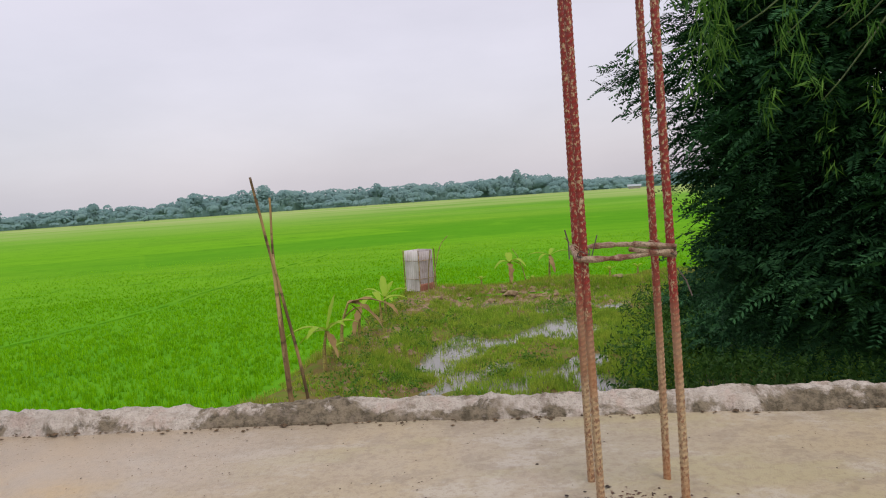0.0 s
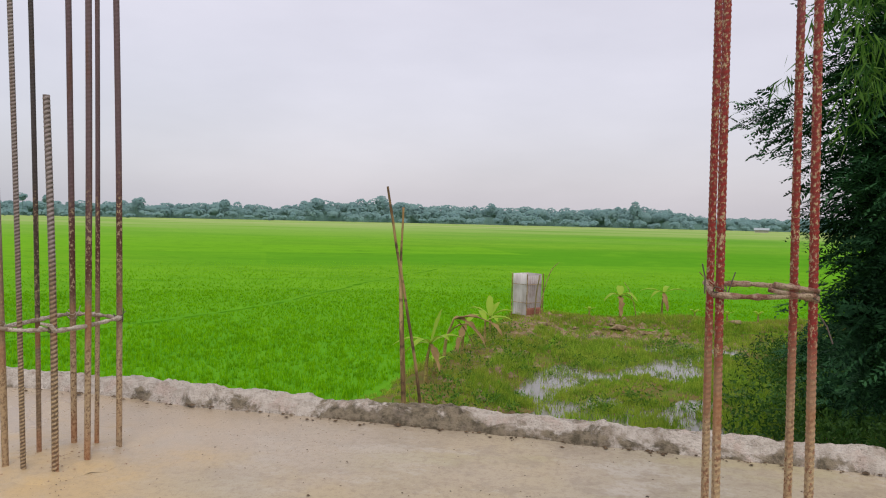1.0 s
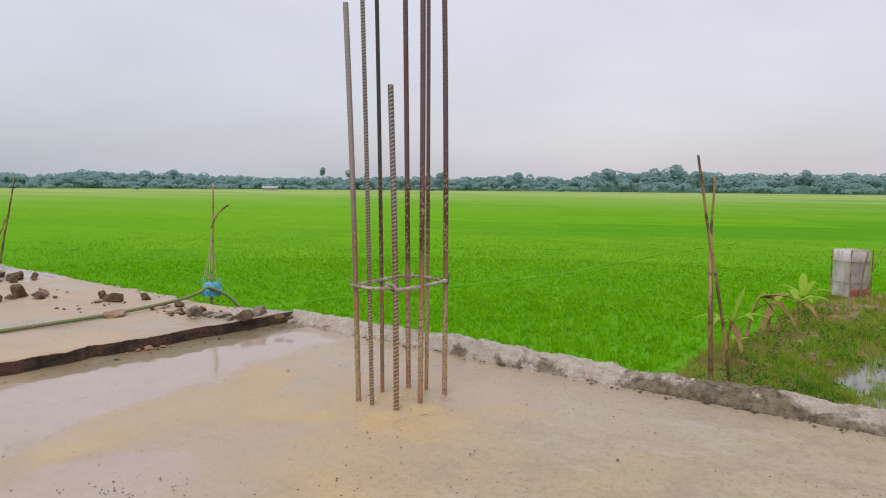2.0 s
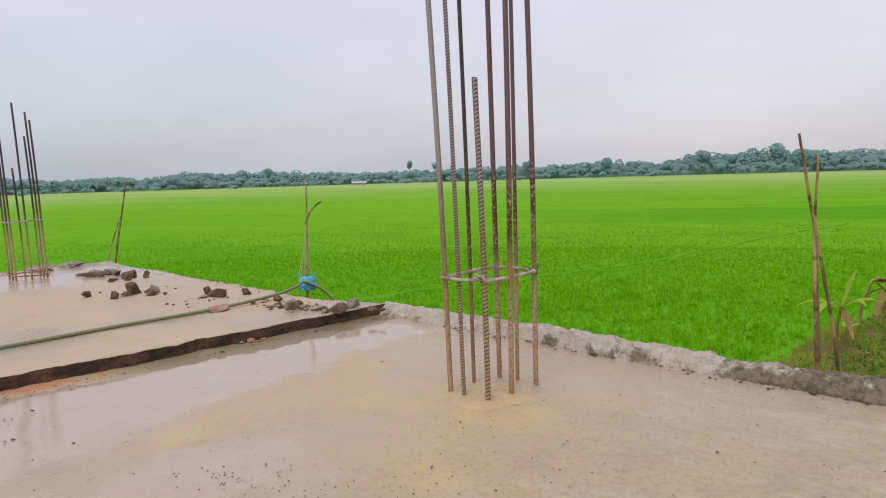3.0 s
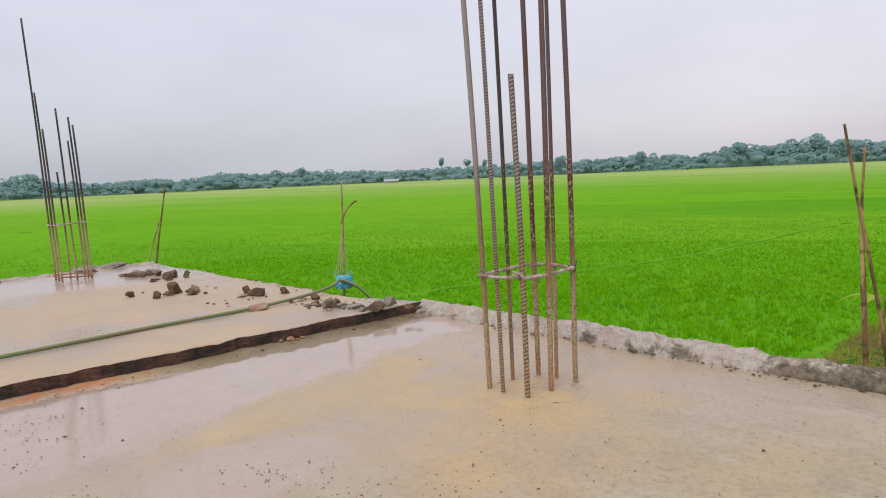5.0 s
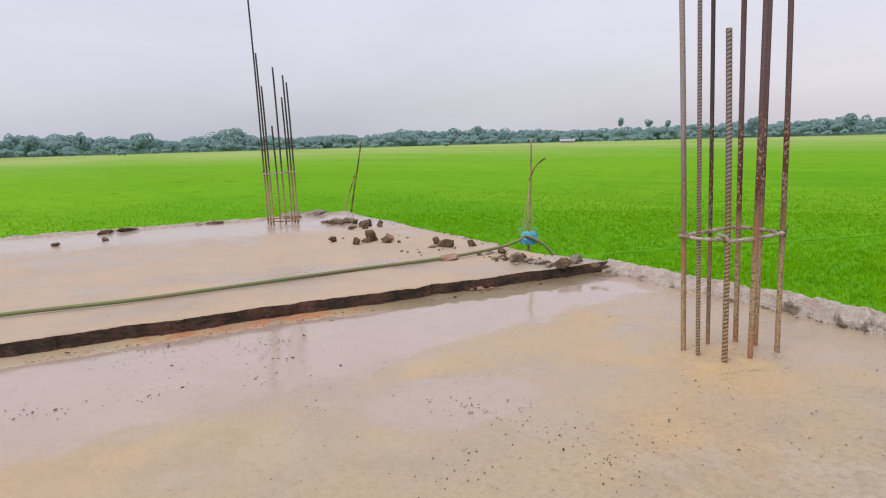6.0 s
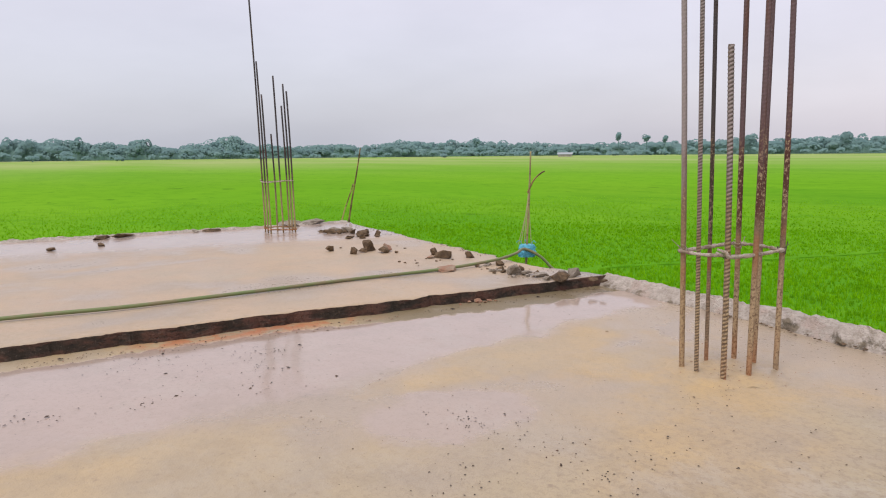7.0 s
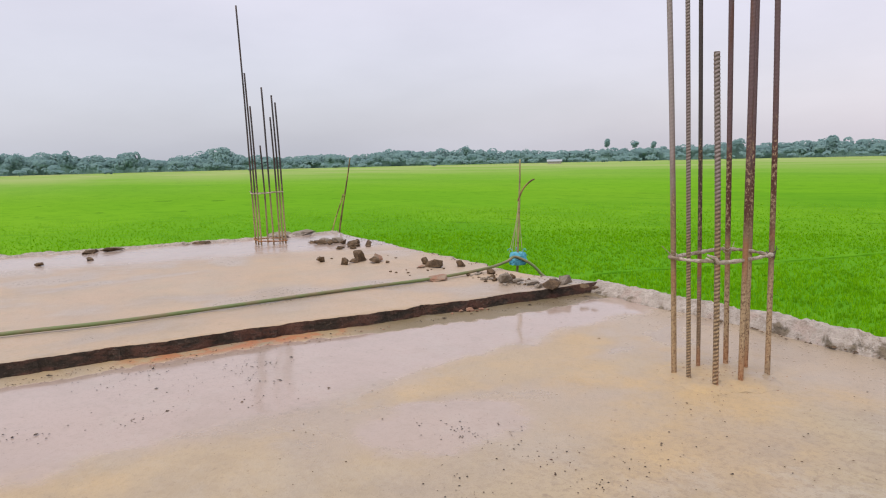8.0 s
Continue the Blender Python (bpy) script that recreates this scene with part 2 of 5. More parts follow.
e1, e2, e3 = me_.noise(7, 5, 0.65, me_.mapped(scale=(1, 1, 3))), me_.noise(45, 5, 0.7, me_.mapped(scale=(1, 1, 2))), me_.noise(160, 3, 0.6)
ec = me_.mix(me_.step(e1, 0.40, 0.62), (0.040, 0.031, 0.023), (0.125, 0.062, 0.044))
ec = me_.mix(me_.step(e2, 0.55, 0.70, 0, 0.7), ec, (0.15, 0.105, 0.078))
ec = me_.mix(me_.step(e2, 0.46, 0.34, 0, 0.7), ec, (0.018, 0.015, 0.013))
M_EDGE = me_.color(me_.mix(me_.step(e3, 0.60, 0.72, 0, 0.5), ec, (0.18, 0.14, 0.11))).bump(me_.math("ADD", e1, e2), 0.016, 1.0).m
M_CHUNK = mat_concrete("broken_concrete", (0.165, 0.110, 0.062), (0.082, 0.054, 0.030), (0.03, 0.021, 0.014), 22)
M_CHUNK_PALE = mat_concrete("crushed_concrete", (0.34, 0.30, 0.25), (0.22, 0.185, 0.14), (0.10, 0.08, 0.06), 18)
M_CHIP = mat_concrete("wet_chips", (0.12, 0.09, 0.065), (0.06, 0.046, 0.036), (0.03, 0.024, 0.02), 60)
M_CHUNK_RED = mat_concrete("brick_rubble", (0.30, 0.16, 0.10), (0.33, 0.25, 0.18), (0.12, 0.07, 0.05), 14)
M_EARTH = mat_concrete("dug_earth", (0.28, 0.205, 0.115), (0.155, 0.105, 0.055), (0.08, 0.055, 0.03), 2)
M_WALL = mat_concrete("cement_plaster", (0.42, 0.39, 0.35), (0.34, 0.31, 0.28), (0.22, 0.2, 0.18), 2)


def mat_bar(name, top, rust, mud, lo, hi, ribs=0.0):
    """Ribbed bar: bare steel above, rust in the middle, cement splash below."""
    m = Mat(name, 0.6, 0.4)
    co = m.xyz()
    z = co[2]
    n = m.noise(11, 5, 0.65, m.mapped(scale=(1, 1, 0.35)))
    f = m.noise(140, 6, 0.7, m.mapped(scale=(1, 1, 0.7)))
    h = m.math("ADD", z, m.math("MULTIPLY", m.math("SUBTRACT", n, 0.5), 0.7))
    c = m.mix(m.step(h, hi - 0.12, hi + 0.2), rust, top)
    streak = m.noise(26, 4, 0.6, m.mapped(scale=(1, 1, 0.12)))
    c = m.mix(m.step(streak, 0.52, 0.66, 0, 0.55), c, m.mix(0.5, rust, (0.16, 0.065, 0.025)))
    fleck = m.math("MULTIPLY", m.step(f, 0.53, 0.58), m.step(h, hi - 0.05, hi + 0.16, 0.9, 0.0))
    c = m.mix(fleck, c, mud)
    low = m.math("MULTIPLY", m.step(h, lo - 0.15, lo + 0.2, 1, 0), m.step(n, 0.3, 0.5, 0.55, 0.95))
    speck = m.mix(m.step(f, 0.50, 0.58, 0, 0.8), mud, m.mix(0.55, rust, (0.10, 0.05, 0.02)))
    c = m.mix(low, c, speck)
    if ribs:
        # one dark colour for groove shadow and dirt, rust blooming at the foot
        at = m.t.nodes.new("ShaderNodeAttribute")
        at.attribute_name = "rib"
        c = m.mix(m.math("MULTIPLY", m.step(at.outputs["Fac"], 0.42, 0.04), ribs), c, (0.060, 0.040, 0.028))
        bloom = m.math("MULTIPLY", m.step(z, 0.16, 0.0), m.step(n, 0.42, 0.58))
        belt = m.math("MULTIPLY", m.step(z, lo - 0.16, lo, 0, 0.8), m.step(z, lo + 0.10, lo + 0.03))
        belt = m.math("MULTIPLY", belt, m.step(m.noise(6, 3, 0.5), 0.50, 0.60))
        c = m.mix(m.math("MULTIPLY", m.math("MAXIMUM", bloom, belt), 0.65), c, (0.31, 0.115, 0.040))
    m.color(c).bump(f, 0.0015, 0.6)
    return m.m


M_BAR_GREY = mat_bar("steel_bar_grey", (0.29, 0.245, 0.235), (0.21, 0.14, 0.085), (0.42, 0.315, 0.185), 0.38, 0.55, 0.72)
M_BAR_DARK = mat_bar("steel_bar_dark", (0.055, 0.045, 0.047), (0.05, 0.03, 0.02), (0.34, 0.25, 0.16), 0.34, 0.75, 0.35)
M_BAR_MAROON = mat_bar("steel_bar_maroon", (0.130, 0.082, 0.088), (0.085, 0.026, 0.018), (0.42, 0.315, 0.19), 0.42, 0.72, 0.13)
M_BAR_RED = mat_bar("steel_bar_red", (0.20, 0.050, 0.055), (0.23, 0.012, 0.010), (0.46, 0.35, 0.20), 0.36, 1.25, 0.32)
M_BAR_PLAIN = mat_bar("steel_bar_plain", (0.29, 0.25, 0.245), (0.19, 0.12, 0.07), (0.40, 0.29, 0.165), 0.38, 0.55, 0.12)
M_BAR_FAR = mat_bar("steel_bar_far", (0.045, 0.038, 0.04), (0.07, 0.05, 0.04), (0.42, 0.31, 0.17), 0.34, 0.46)
M_TIE = mat_concrete("cement_coated_tie", (0.56, 0.49, 0.42), (0.30, 0.235, 0.175), (0.13, 0.085, 0.055), 26)
M_TIE_RED = mat_concrete("rusty_red_tie", (0.48, 0.37, 0.26), (0.24, 0.10, 0.07), (0.05, 0.025, 0.02), 34)
M_TIE_RUST = mat_concrete("rusty_tie", (0.42, 0.21, 0.09), (0.32, 0.13, 0.05), (0.14, 0.06, 0.03), 18)
M_WIRE = Mat("binding_wire", 0.6, 0.4).color((0.09, 0.07, 0.06)).m


def mat_bamboo(name, a, b, dark):
    m = Mat(name, 0.65, 0.35)
    n = m.noise(15, 5, 0.65, m.mapped(scale=(1, 1, 0.35)))
    c = m.mix(m.step(n, 0.42, 0.56), a, b)
    ring = m.step(m.math("FRACT", m.math("MULTIPLY", m.xyz()[2], 5.0)), 0.9, 0.97, 0, 0.6)
    c = m.mix(ring, c, dark)
    m.color(m.mix(m.step(m.noise(40, 3), 0.56, 0.7, 0, 0.6), c, dark)).bump(n, 0.003, 0.5)
    return m.m


M_BAM = mat_bamboo("weathered_bamboo", (0.44, 0.32, 0.14), (0.19, 0.115, 0.05), (0.05, 0.028, 0.018))
M_BAM_DARK = mat_bamboo("dark_bamboo", (0.30, 0.20, 0.08), (0.11, 0.068, 0.03), (0.035, 0.02, 0.013))
M_BAM_PALE = mat_bamboo("pale_bamboo", (0.36, 0.30, 0.14), (0.24, 0.2, 0.1), (0.1, 0.08, 0.04))
M_CULM = mat_bamboo("green_culm", (0.075, 0.11, 0.03), (0.05, 0.07, 0.022), (0.02, 0.025, 0.012))
M_STRING = Mat("jute_string", 0.8, 0.2).color((0.42, 0.38, 0.24)).m


def mat_leaf(name, a, b, c3, rough=0.5, spec=0.35, trans=0.25, patch=0.25, dark=None):
    m = Mat(name, rough, spec)
    isl = m.island()
    c = m.mix(m.step(isl, 0.1, 0.9), a, b)
    c = m.mix(m.step(m.noise(patch, 4, 0.6), 0.4, 0.65, 0, 0.6), c, c3)
    if dark:
        c = m.mix(m.step(m.noise(2.3, 6, 0.74, m.mapped(scale=(0.7, 1, 1), rot=(0, 0, radians(-40)))), 0.46, 0.64, 0, 0.7), c, dark)
    m.color(c)
    if trans:
        tr = m.t.nodes.new("ShaderNodeBsdfTranslucent")
        m.link(c, tr.inputs[0])
        mixn = m.t.nodes.new("ShaderNodeMixShader")
        mixn.inputs[0].default_value = trans
        outn = m.t.nodes["Material Output"]
        m.link(m.b.outputs[0], mixn.inputs[1])
        m.link(tr.outputs[0], mixn.inputs[2])
        m.link(mixn.outputs[0], outn.inputs["Surface"])
    return m.m


M_RICE = mat_leaf("rice_blades", (0.158, 0.415, 0.005), (0.298, 0.620, 0.008), (0.225, 0.520, 0.006), 0.9, 0.0, 0.55, 0.09, (0.088, 0.275, 0.005))
M_TREE = mat_leaf("tree_leaves", (0.015, 0.052, 0.022), (0.052, 0.145, 0.054), (0.023, 0.078, 0.032), 0.75, 0.06, 0.15, 0.8)
M_BAMLEAF = mat_leaf("bamboo_leaves", (0.030, 0.095, 0.016), (0.115, 0.235, 0.036), (0.04, 0.12, 0.020), 0.6, 0.12, 0.3, 0.8)
M_UNDER = mat_leaf("undergrowth_leaves", (0.028, 0.085, 0.014), (0.075, 0.165, 0.026), (0.042, 0.11, 0.019), 0.7, 0.15, 0.3, 0.7)
M_WEED = mat_leaf("marsh_grass", (0.17, 0.345, 0.028), (0.42, 0.56, 0.07), (0.43, 0.50, 0.07), 0.8, 0.03, 0.5, 1.3, (0.095, 0.22, 0.022))
M_WEED_DRY = mat_leaf("bank_grass", (0.20, 0.37, 0.030), (0.40, 0.47, 0.06), (0.30, 0.28, 0.07), 0.8, 0.03, 0.45, 0.6)
M_WEED_DARK = mat_leaf("broad_weeds", (0.06, 0.16, 0.02), (0.15, 0.29, 0.035), (0.10, 0.20, 0.026), 0.7, 0.1, 0.35, 1.0)
M_BANANA = mat_leaf("banana_leaf", (0.24, 0.42, 0.035), (0.36, 0.50, 0.05), (0.27, 0.42, 0.04), 0.6, 0.2, 0.35, 2.0)
M_BANANA_DRY = mat_leaf("dry_banana_leaf", (0.20, 0.13, 0.05), (0.34, 0.24, 0.10), (0.16, 0.09, 0.04), 0.8, 0.2, 0.15, 3.0)
M_STEM = mat_bamboo("banana_stem", (0.34, 0.30, 0.08), (0.24, 0.17, 0.055), (0.11, 0.07, 0.03))
M_BARK = mat_bamboo("bark", (0.11, 0.085, 0.06), (0.075, 0.055, 0.04), (0.03, 0.025, 0.02))
# distance haze is put into this leaf colour as a pale blue-green
M_WOODS = mat_leaf("hazy_foliage", (0.180, 0.296, 0.296), (0.208, 0.326, 0.312), (0.155, 0.264, 0.274), 0.95, 0.0, 0.3, 0.05)


def field_material():
    """Paddy seen from afar, plot by plot; soil and marsh where the ground is dug."""
    m = Mat("paddy_ground", 0.95, 0.0)
    x = m.xyz()
    plots = m.t.nodes.new("ShaderNodeTexBrick")
    plots.offset = 0.37
    for k, v in (("Scale", 1.0), ("Brick Width", 46.0), ("Row Height", 19.0), ("Mortar Size", 0.35), ("Mortar Smooth", 0.6), ("Bias", 0.0)):
        plots.inputs[k].default_value = v
    plots.inputs["Color1"].default_value = (0.0, 0.0, 0.0, 1)
    plots.inputs["Color2"].default_value = (1.0, 1.0, 1.0, 1)
    plots.inputs["Mortar"].default_value = (0.5, 0.5, 0.5, 1)
    m.link(m.mapped(rot=(0, 0, radians(-24))), plots.inputs["Vector"])
    g = m.mix(plots.outputs["Color"], (0.088, 0.280, 0.015), (0.140, 0.350, 0.017))
    wide = m.noise(0.011, 4, 0.55, m.mapped(scale=(1, 2.2, 1), rot=(0, 0, radians(-30))))
    g = m.mix(m.step(wide, 0.42, 0.62, 0, 0.8), g, (0.160, 0.345, 0.021))
    streak = m.noise(0.25, 5, 0.65, m.mapped(scale=(0.3, 1, 1), rot=(0, 0, radians(-40))))
    g = m.mix(m.step(streak, 0.44, 0.66, 0, 0.42), g, (0.075, 0.24, 0.014))
    lines = m.noise(0.9, 6, 0.75, m.mapped(scale=(0.22, 1, 1), rot=(0, 0, radians(-36))))
    g = m.mix(m.step(lines, 0.58, 0.72, 0, 0.45), g, (0.06, 0.20, 0.014))
    g = m.mix(m.step(m.noise(5.5, 4, 0.7), 0.5, 0.75, 0, 0.35), g, (0.075, 0.235, 0.014))
    west = m.step(x[0], -12, -75, 0, 0.55)
    g = m.mix(west, g, (0.155, 0.365, 0.021))
    tufts = m.noise(0.55, 7, 0.78)
    g = m.mix(m.step(tufts, 0.50, 0.64, 0, 0.50), g, (0.070, 0.235, 0.014))
    g = m.mix(m.step(m.noise(0.16, 6, 0.7, m.mapped(loc=(9, 4, 0))), 0.52, 0.66, 0, 0.35), g, (0.165, 0.375, 0.021))
    dash = m.noise(0.34, 4, 0.6, m.mapped(scale=(0.5, 1, 1), rot=(0, 0, radians(-62)), loc=(2, 8, 0)))
    g = m.mix(m.step(dash, 0.66, 0.70, 0, 0.6), g, (0.055, 0.17, 0.015))
    # riper plots towards the woods, with distance haze also mixed into their colour
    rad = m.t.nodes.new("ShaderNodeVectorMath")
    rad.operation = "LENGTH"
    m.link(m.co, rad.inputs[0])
    ripe_haze = m.math("MULTIPLY", m.step(rad.outputs["Value"], 70, 360), m.step(wide, 0.30, 0.62, 0.4, 1.0))
    g = m.mix(m.math("MULTIPLY", ripe_haze, 0.9), g, (0.335, 0.40, 0.165))
    # soil of the bank and marsh: the ground that is not level with the paddies
    z = x[2]
    soil = m.mix(m.step(m.noise(1.3, 5, 0.65), 0.33, 0.52), (0.12, 0.17, 0.028), (0.165, 0.125, 0.048))
    soil = m.mix(m.step(m.noise(6, 4, 0.6), 0.48, 0.7, 0, 0.7), soil, (0.12, 0.16, 0.045))
    dug = m.math("MAXIMUM", m.step(z, -3.215, -3.225), m.step(z, -3.185, -3.17))
    g = m.mix(dug, g, soil)
    m.color(g).bump(m.math("ADD", m.noise(3.5, 5, 0.7), m.noise(0.6, 3)), 0.10, 0.5)
    return m.m


M_FIELD = field_material()
mp = Mat("furrow_green", 1.0, 0.0)
M_FURROW = mp.color(mp.mix(mp.step(mp.noise(1.5, 4), 0.4, 0.6), (0.055, 0.20, 0.006), (0.085, 0.26, 0.007))).m
M_WATER = Mat("marsh_water", 0.06, 0.5).color((0.16, 0.15, 0.12)).m
mw = Mat("garden_hose_green", 0.45, 0.4)
M_HOSE = mw.color(mw.mix(mw.step(mw.noise(9, 4), 0.4, 0.65), (0.145, 0.195, 0.070), (0.205, 0.180, 0.092))).m
M_BLUE = Mat("blue_plastic", 0.45, 0.4)
M_BLUE = M_BLUE.color(M_BLUE.mix(M_BLUE.noise(30, 4), (0.05, 0.32, 0.47), (0.14, 0.50, 0.64))).m
mt = Mat("weathered_tin", 0.6, 0.4)
M_TIN = mt.color(mt.mix(mt.step(mt.noise(3, 5, 0.65, mt.mapped(scale=(1, 1, 0.3))), 0.4, 0.68), (0.62, 0.58, 0.58), (0.42, 0.37, 0.35))).m
mt = Mat("grey_tin", 0.6, 0.4)
M_TIN_GREY = mt.color(mt.mix(mt.step(mt.noise(3, 5, 0.65), 0.4, 0.68), (0.40, 0.36, 0.36), (0.30, 0.25, 0.23))).m
M_TIN_RUST = Mat("rusty_tin", 0.75, 0.3).color((0.28, 0.12, 0.08)).m
M_ROOF = Mat("pale_sheet_roof", 0.7, 0.2).color((0.33, 0.37, 0.39)).m


# ---- building helpers ----
def mesh_of(name, verts, faces, material, smooth=False):
    me = bpy.data.meshes.new(name)
    me.from_pydata([tuple(v) for v in verts], [], faces)
    if smooth:
        me.shade_smooth()
    me.materials.append(material)
    me.update()
    return me


def tri_soup(name, verts, material, per=3):
    """A mesh of loose triangles or quads from an (n * per, 3) array."""
    verts = np.asarray(verts, dtype=np.float32).reshape(-1, 3)
    n = len(verts) // per
    me = bpy.data.meshes.new(name)
    me.vertices.add(n * per)
    me.vertices.foreach_set("co", verts[: n * per].ravel())
    me.loops.add(n * per)
    me.loops.foreach_set("vertex_index", np.arange(n * per, dtype=np.int32))
    me.polygons.add(n)
    me.polygons.foreach_set("loop_start", np.arange(0, n * per, per, dtype=np.int32))
    me.materials.append(material)
    me.update(calc_edges=True)
    me.validate()
    return me


def thing(name, label, category, group="", kind="", at=(0, 0, 0), turn=0.0):
    ob = new(name)
    ob.matrix_world = pose(*at, 0, 0, turn)
    ob.empty_display_size = 0.1
    return tagged(ob, label, category, group, kind)


def part(name, bm, material, parent, label=""):
    """Links a bmesh or a mesh as one object under a thing or a part."""
    if isinstance(bm, bmesh.types.BMesh):
        me = bpy.data.meshes.new(name)
        bm.to_mesh(me)
        bm.free()
        me.materials.append(material)
    else:
        me = bm
    ob = new(name, me)
    ob.parent = parent
    return tagged(ob, label)


def tube(points, radii, seg=8, closed=False, cap=True):
    """Verts and faces of a round tube along a line of points."""
    pts = [Vector(p) for p in points]
    n = len(pts)
    if isinstance(radii, (int, float)):
        radii = [radii] * n
    verts, faces = [], []
    side = None
    for i, p in enumerate(pts):
        a = pts[(i - 1) % n] if closed or i else p
        b = pts[(i + 1) % n] if closed or i < n - 1 else p
        d = (b - a).normalized()
        if side is None:
            side = d.orthogonal().normalized()
        side = (side - d * side.dot(d)).normalized()
        up = d.cross(side)
        for k in range(seg):
            t = 2 * math.pi * k / seg
            verts.append(p + (side * math.cos(t) + up * math.sin(t)) * radii[i])
    for i in range(n if closed else n - 1):
        j = (i + 1) % n
        for k in range(seg):
            l = (k + 1) % seg
            faces.append((i * seg + k, i * seg + l, j * seg + l, j * seg + k))
    if cap and not closed:
        faces.append(tuple(range(seg - 1, -1, -1)))
        faces.append(tuple((n - 1) * seg + k for k in range(seg)))
    return verts, faces


def smooth_line(points, steps=8):
    """A Catmull-Rom line through the points."""
    p = [Vector(q) for q in points]
    p = [p[0] * 2 - p[1], *p, p[-1] * 2 - p[-2]]
    out = []
    for i in range(1, len(p) - 2):
        for s in range(steps):
            t = s / steps
            a, b, c, d = p[i - 1], p[i], p[i + 1], p[i + 2]
            out.append(0.5 * (2 * b + (c - a) * t + (2 * a - 5 * b + 4 * c - d) * t * t + (3 * b - a - 3 * c + d) * t ** 3))
    return [*out, p[-2]]


def fbm(x, y, z=0.0, octaves=4):
    return noise.fractal(Vector((x, y, z)), 1.0, 2.0, octaves)


COS, SIN = math.cos(radians(YAW)), math.sin(radians(YAW))


def house(u, v, z=0.0):
    """From the house's own axes (u along the field edge, v out to the field) to the world."""
    return (u * COS - v * SIN, u * SIN + v * COS, z)


# ---- the roof slab ----
EDGE_V, STEP_U, FAR_U, RIGHT_U, BACK_V = 2.60, -2.98, -6.70, 3.6, -3.6
UP = 0.055
GROUND = -3.2


def slab(name, us, vs, top, bottom, ragged, material, edge_material, label):
    """A cast slab with an uneven top and ragged sides."""
    verts, faces = [], []
    nu, nv = len(us), len(vs)
    for j, v in enumerate(vs):
        for i, u in enumerate(us):
            du, dv, dz = ragged(i, j, nu, nv, u, v)
            verts.append(house(u + du, v + dv, top + dz + 0.006 * fbm(u * 0.7, v * 0.7, top) + 0.0012 * fbm(u * 9, v * 9, 3)))
    for j in range(nv - 1):
        for i in range(nu - 1):
            a = j * nu + i
            faces.append((a, a + 1, a + nu + 1, a + nu))
    n_top = len(faces)
    rim = [i for i in range(nu)] + [j * nu + nu - 1 for j in range(1, nv)] + [(nv - 1) * nu + i for i in range(nu - 2, -1, -1)] + [j * nu for j in range(nv - 2, 0, -1)]
    rows = [rim]
    for s in (0.3, 0.65, 1.0):
        row = []
        for k in rim:
            x, y, z = verts[k]
            w = 0.012 * (1 if s < 1 else 0.4)
            row.append(len(verts))
            verts.append((x + w * fbm(x * 24, y * 24, s * 5), y + w * fbm(x * 24, y * 24, s * 5 + 9), z + (bottom - z) * s))
        rows.append(row)
    for a, b in zip(rows, rows[1:]):
        for k in range(len(rim)):
            l = (k + 1) % len(rim)
            faces.append((a[k], b[k], b[l], a[l]))
    faces.append(tuple(rows[-1]))
    me = mesh_of(name, verts, faces, material)
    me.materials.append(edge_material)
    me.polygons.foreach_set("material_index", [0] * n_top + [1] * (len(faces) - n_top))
    me.polygons.foreach_set("use_smooth", [True] * n_top + [False] * (len(faces) - n_top))
    return tagged(new(name, me), label, "roof slab", kind="structure")


def lower_rag(i, j, nu, nv, u, v):
    return (0.0, 0.0, 0.0)


def upper_rag(i, j, nu, nv, u, v):
    du = dv = dz = 0.0
    if i == nu - 1:
        dz = -0.007 * abs(fbm(v * 5, 11.0)) - 0.003 * abs(fbm(v * 26, 12.0))
        du = 0.024 * fbm(v * 2.2, 1.0) + 0.006 * fbm(v * 7, 2.0) + 0.003 * fbm(v * 23, 4.0) - 0.03 * math.exp(-((v - 1.44) / 0.03) ** 2) - 0.015 * math.exp(-((v - 0.05) / 0.03) ** 2)
    if j == nv - 1:
        dv = 0.05 * fbm(u * 1.7, 5.0) + 0.03 * fbm(u * 9, 6.0) + 0.14 * max(0.0, 1 + (u - STEP_U) / 0.45)
    if i == 0:
        du = 0.06 * fbm(v * 1.3, 8.0) + 0.02 * fbm(v * 9, 7.0)
    return du, dv, dz


slab("floor_lower", np.linspace(STEP_U - 0.15, RIGHT_U, 170), np.linspace(BACK_V, EDGE_V, 160), 0.0, -0.13, lower_rag, M_SLAB, M_WALL,
     "wet beige cement roof slab with puddles and grit")
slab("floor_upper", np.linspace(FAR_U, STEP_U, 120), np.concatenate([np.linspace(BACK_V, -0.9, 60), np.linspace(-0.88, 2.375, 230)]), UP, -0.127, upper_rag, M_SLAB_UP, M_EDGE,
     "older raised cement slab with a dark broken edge")


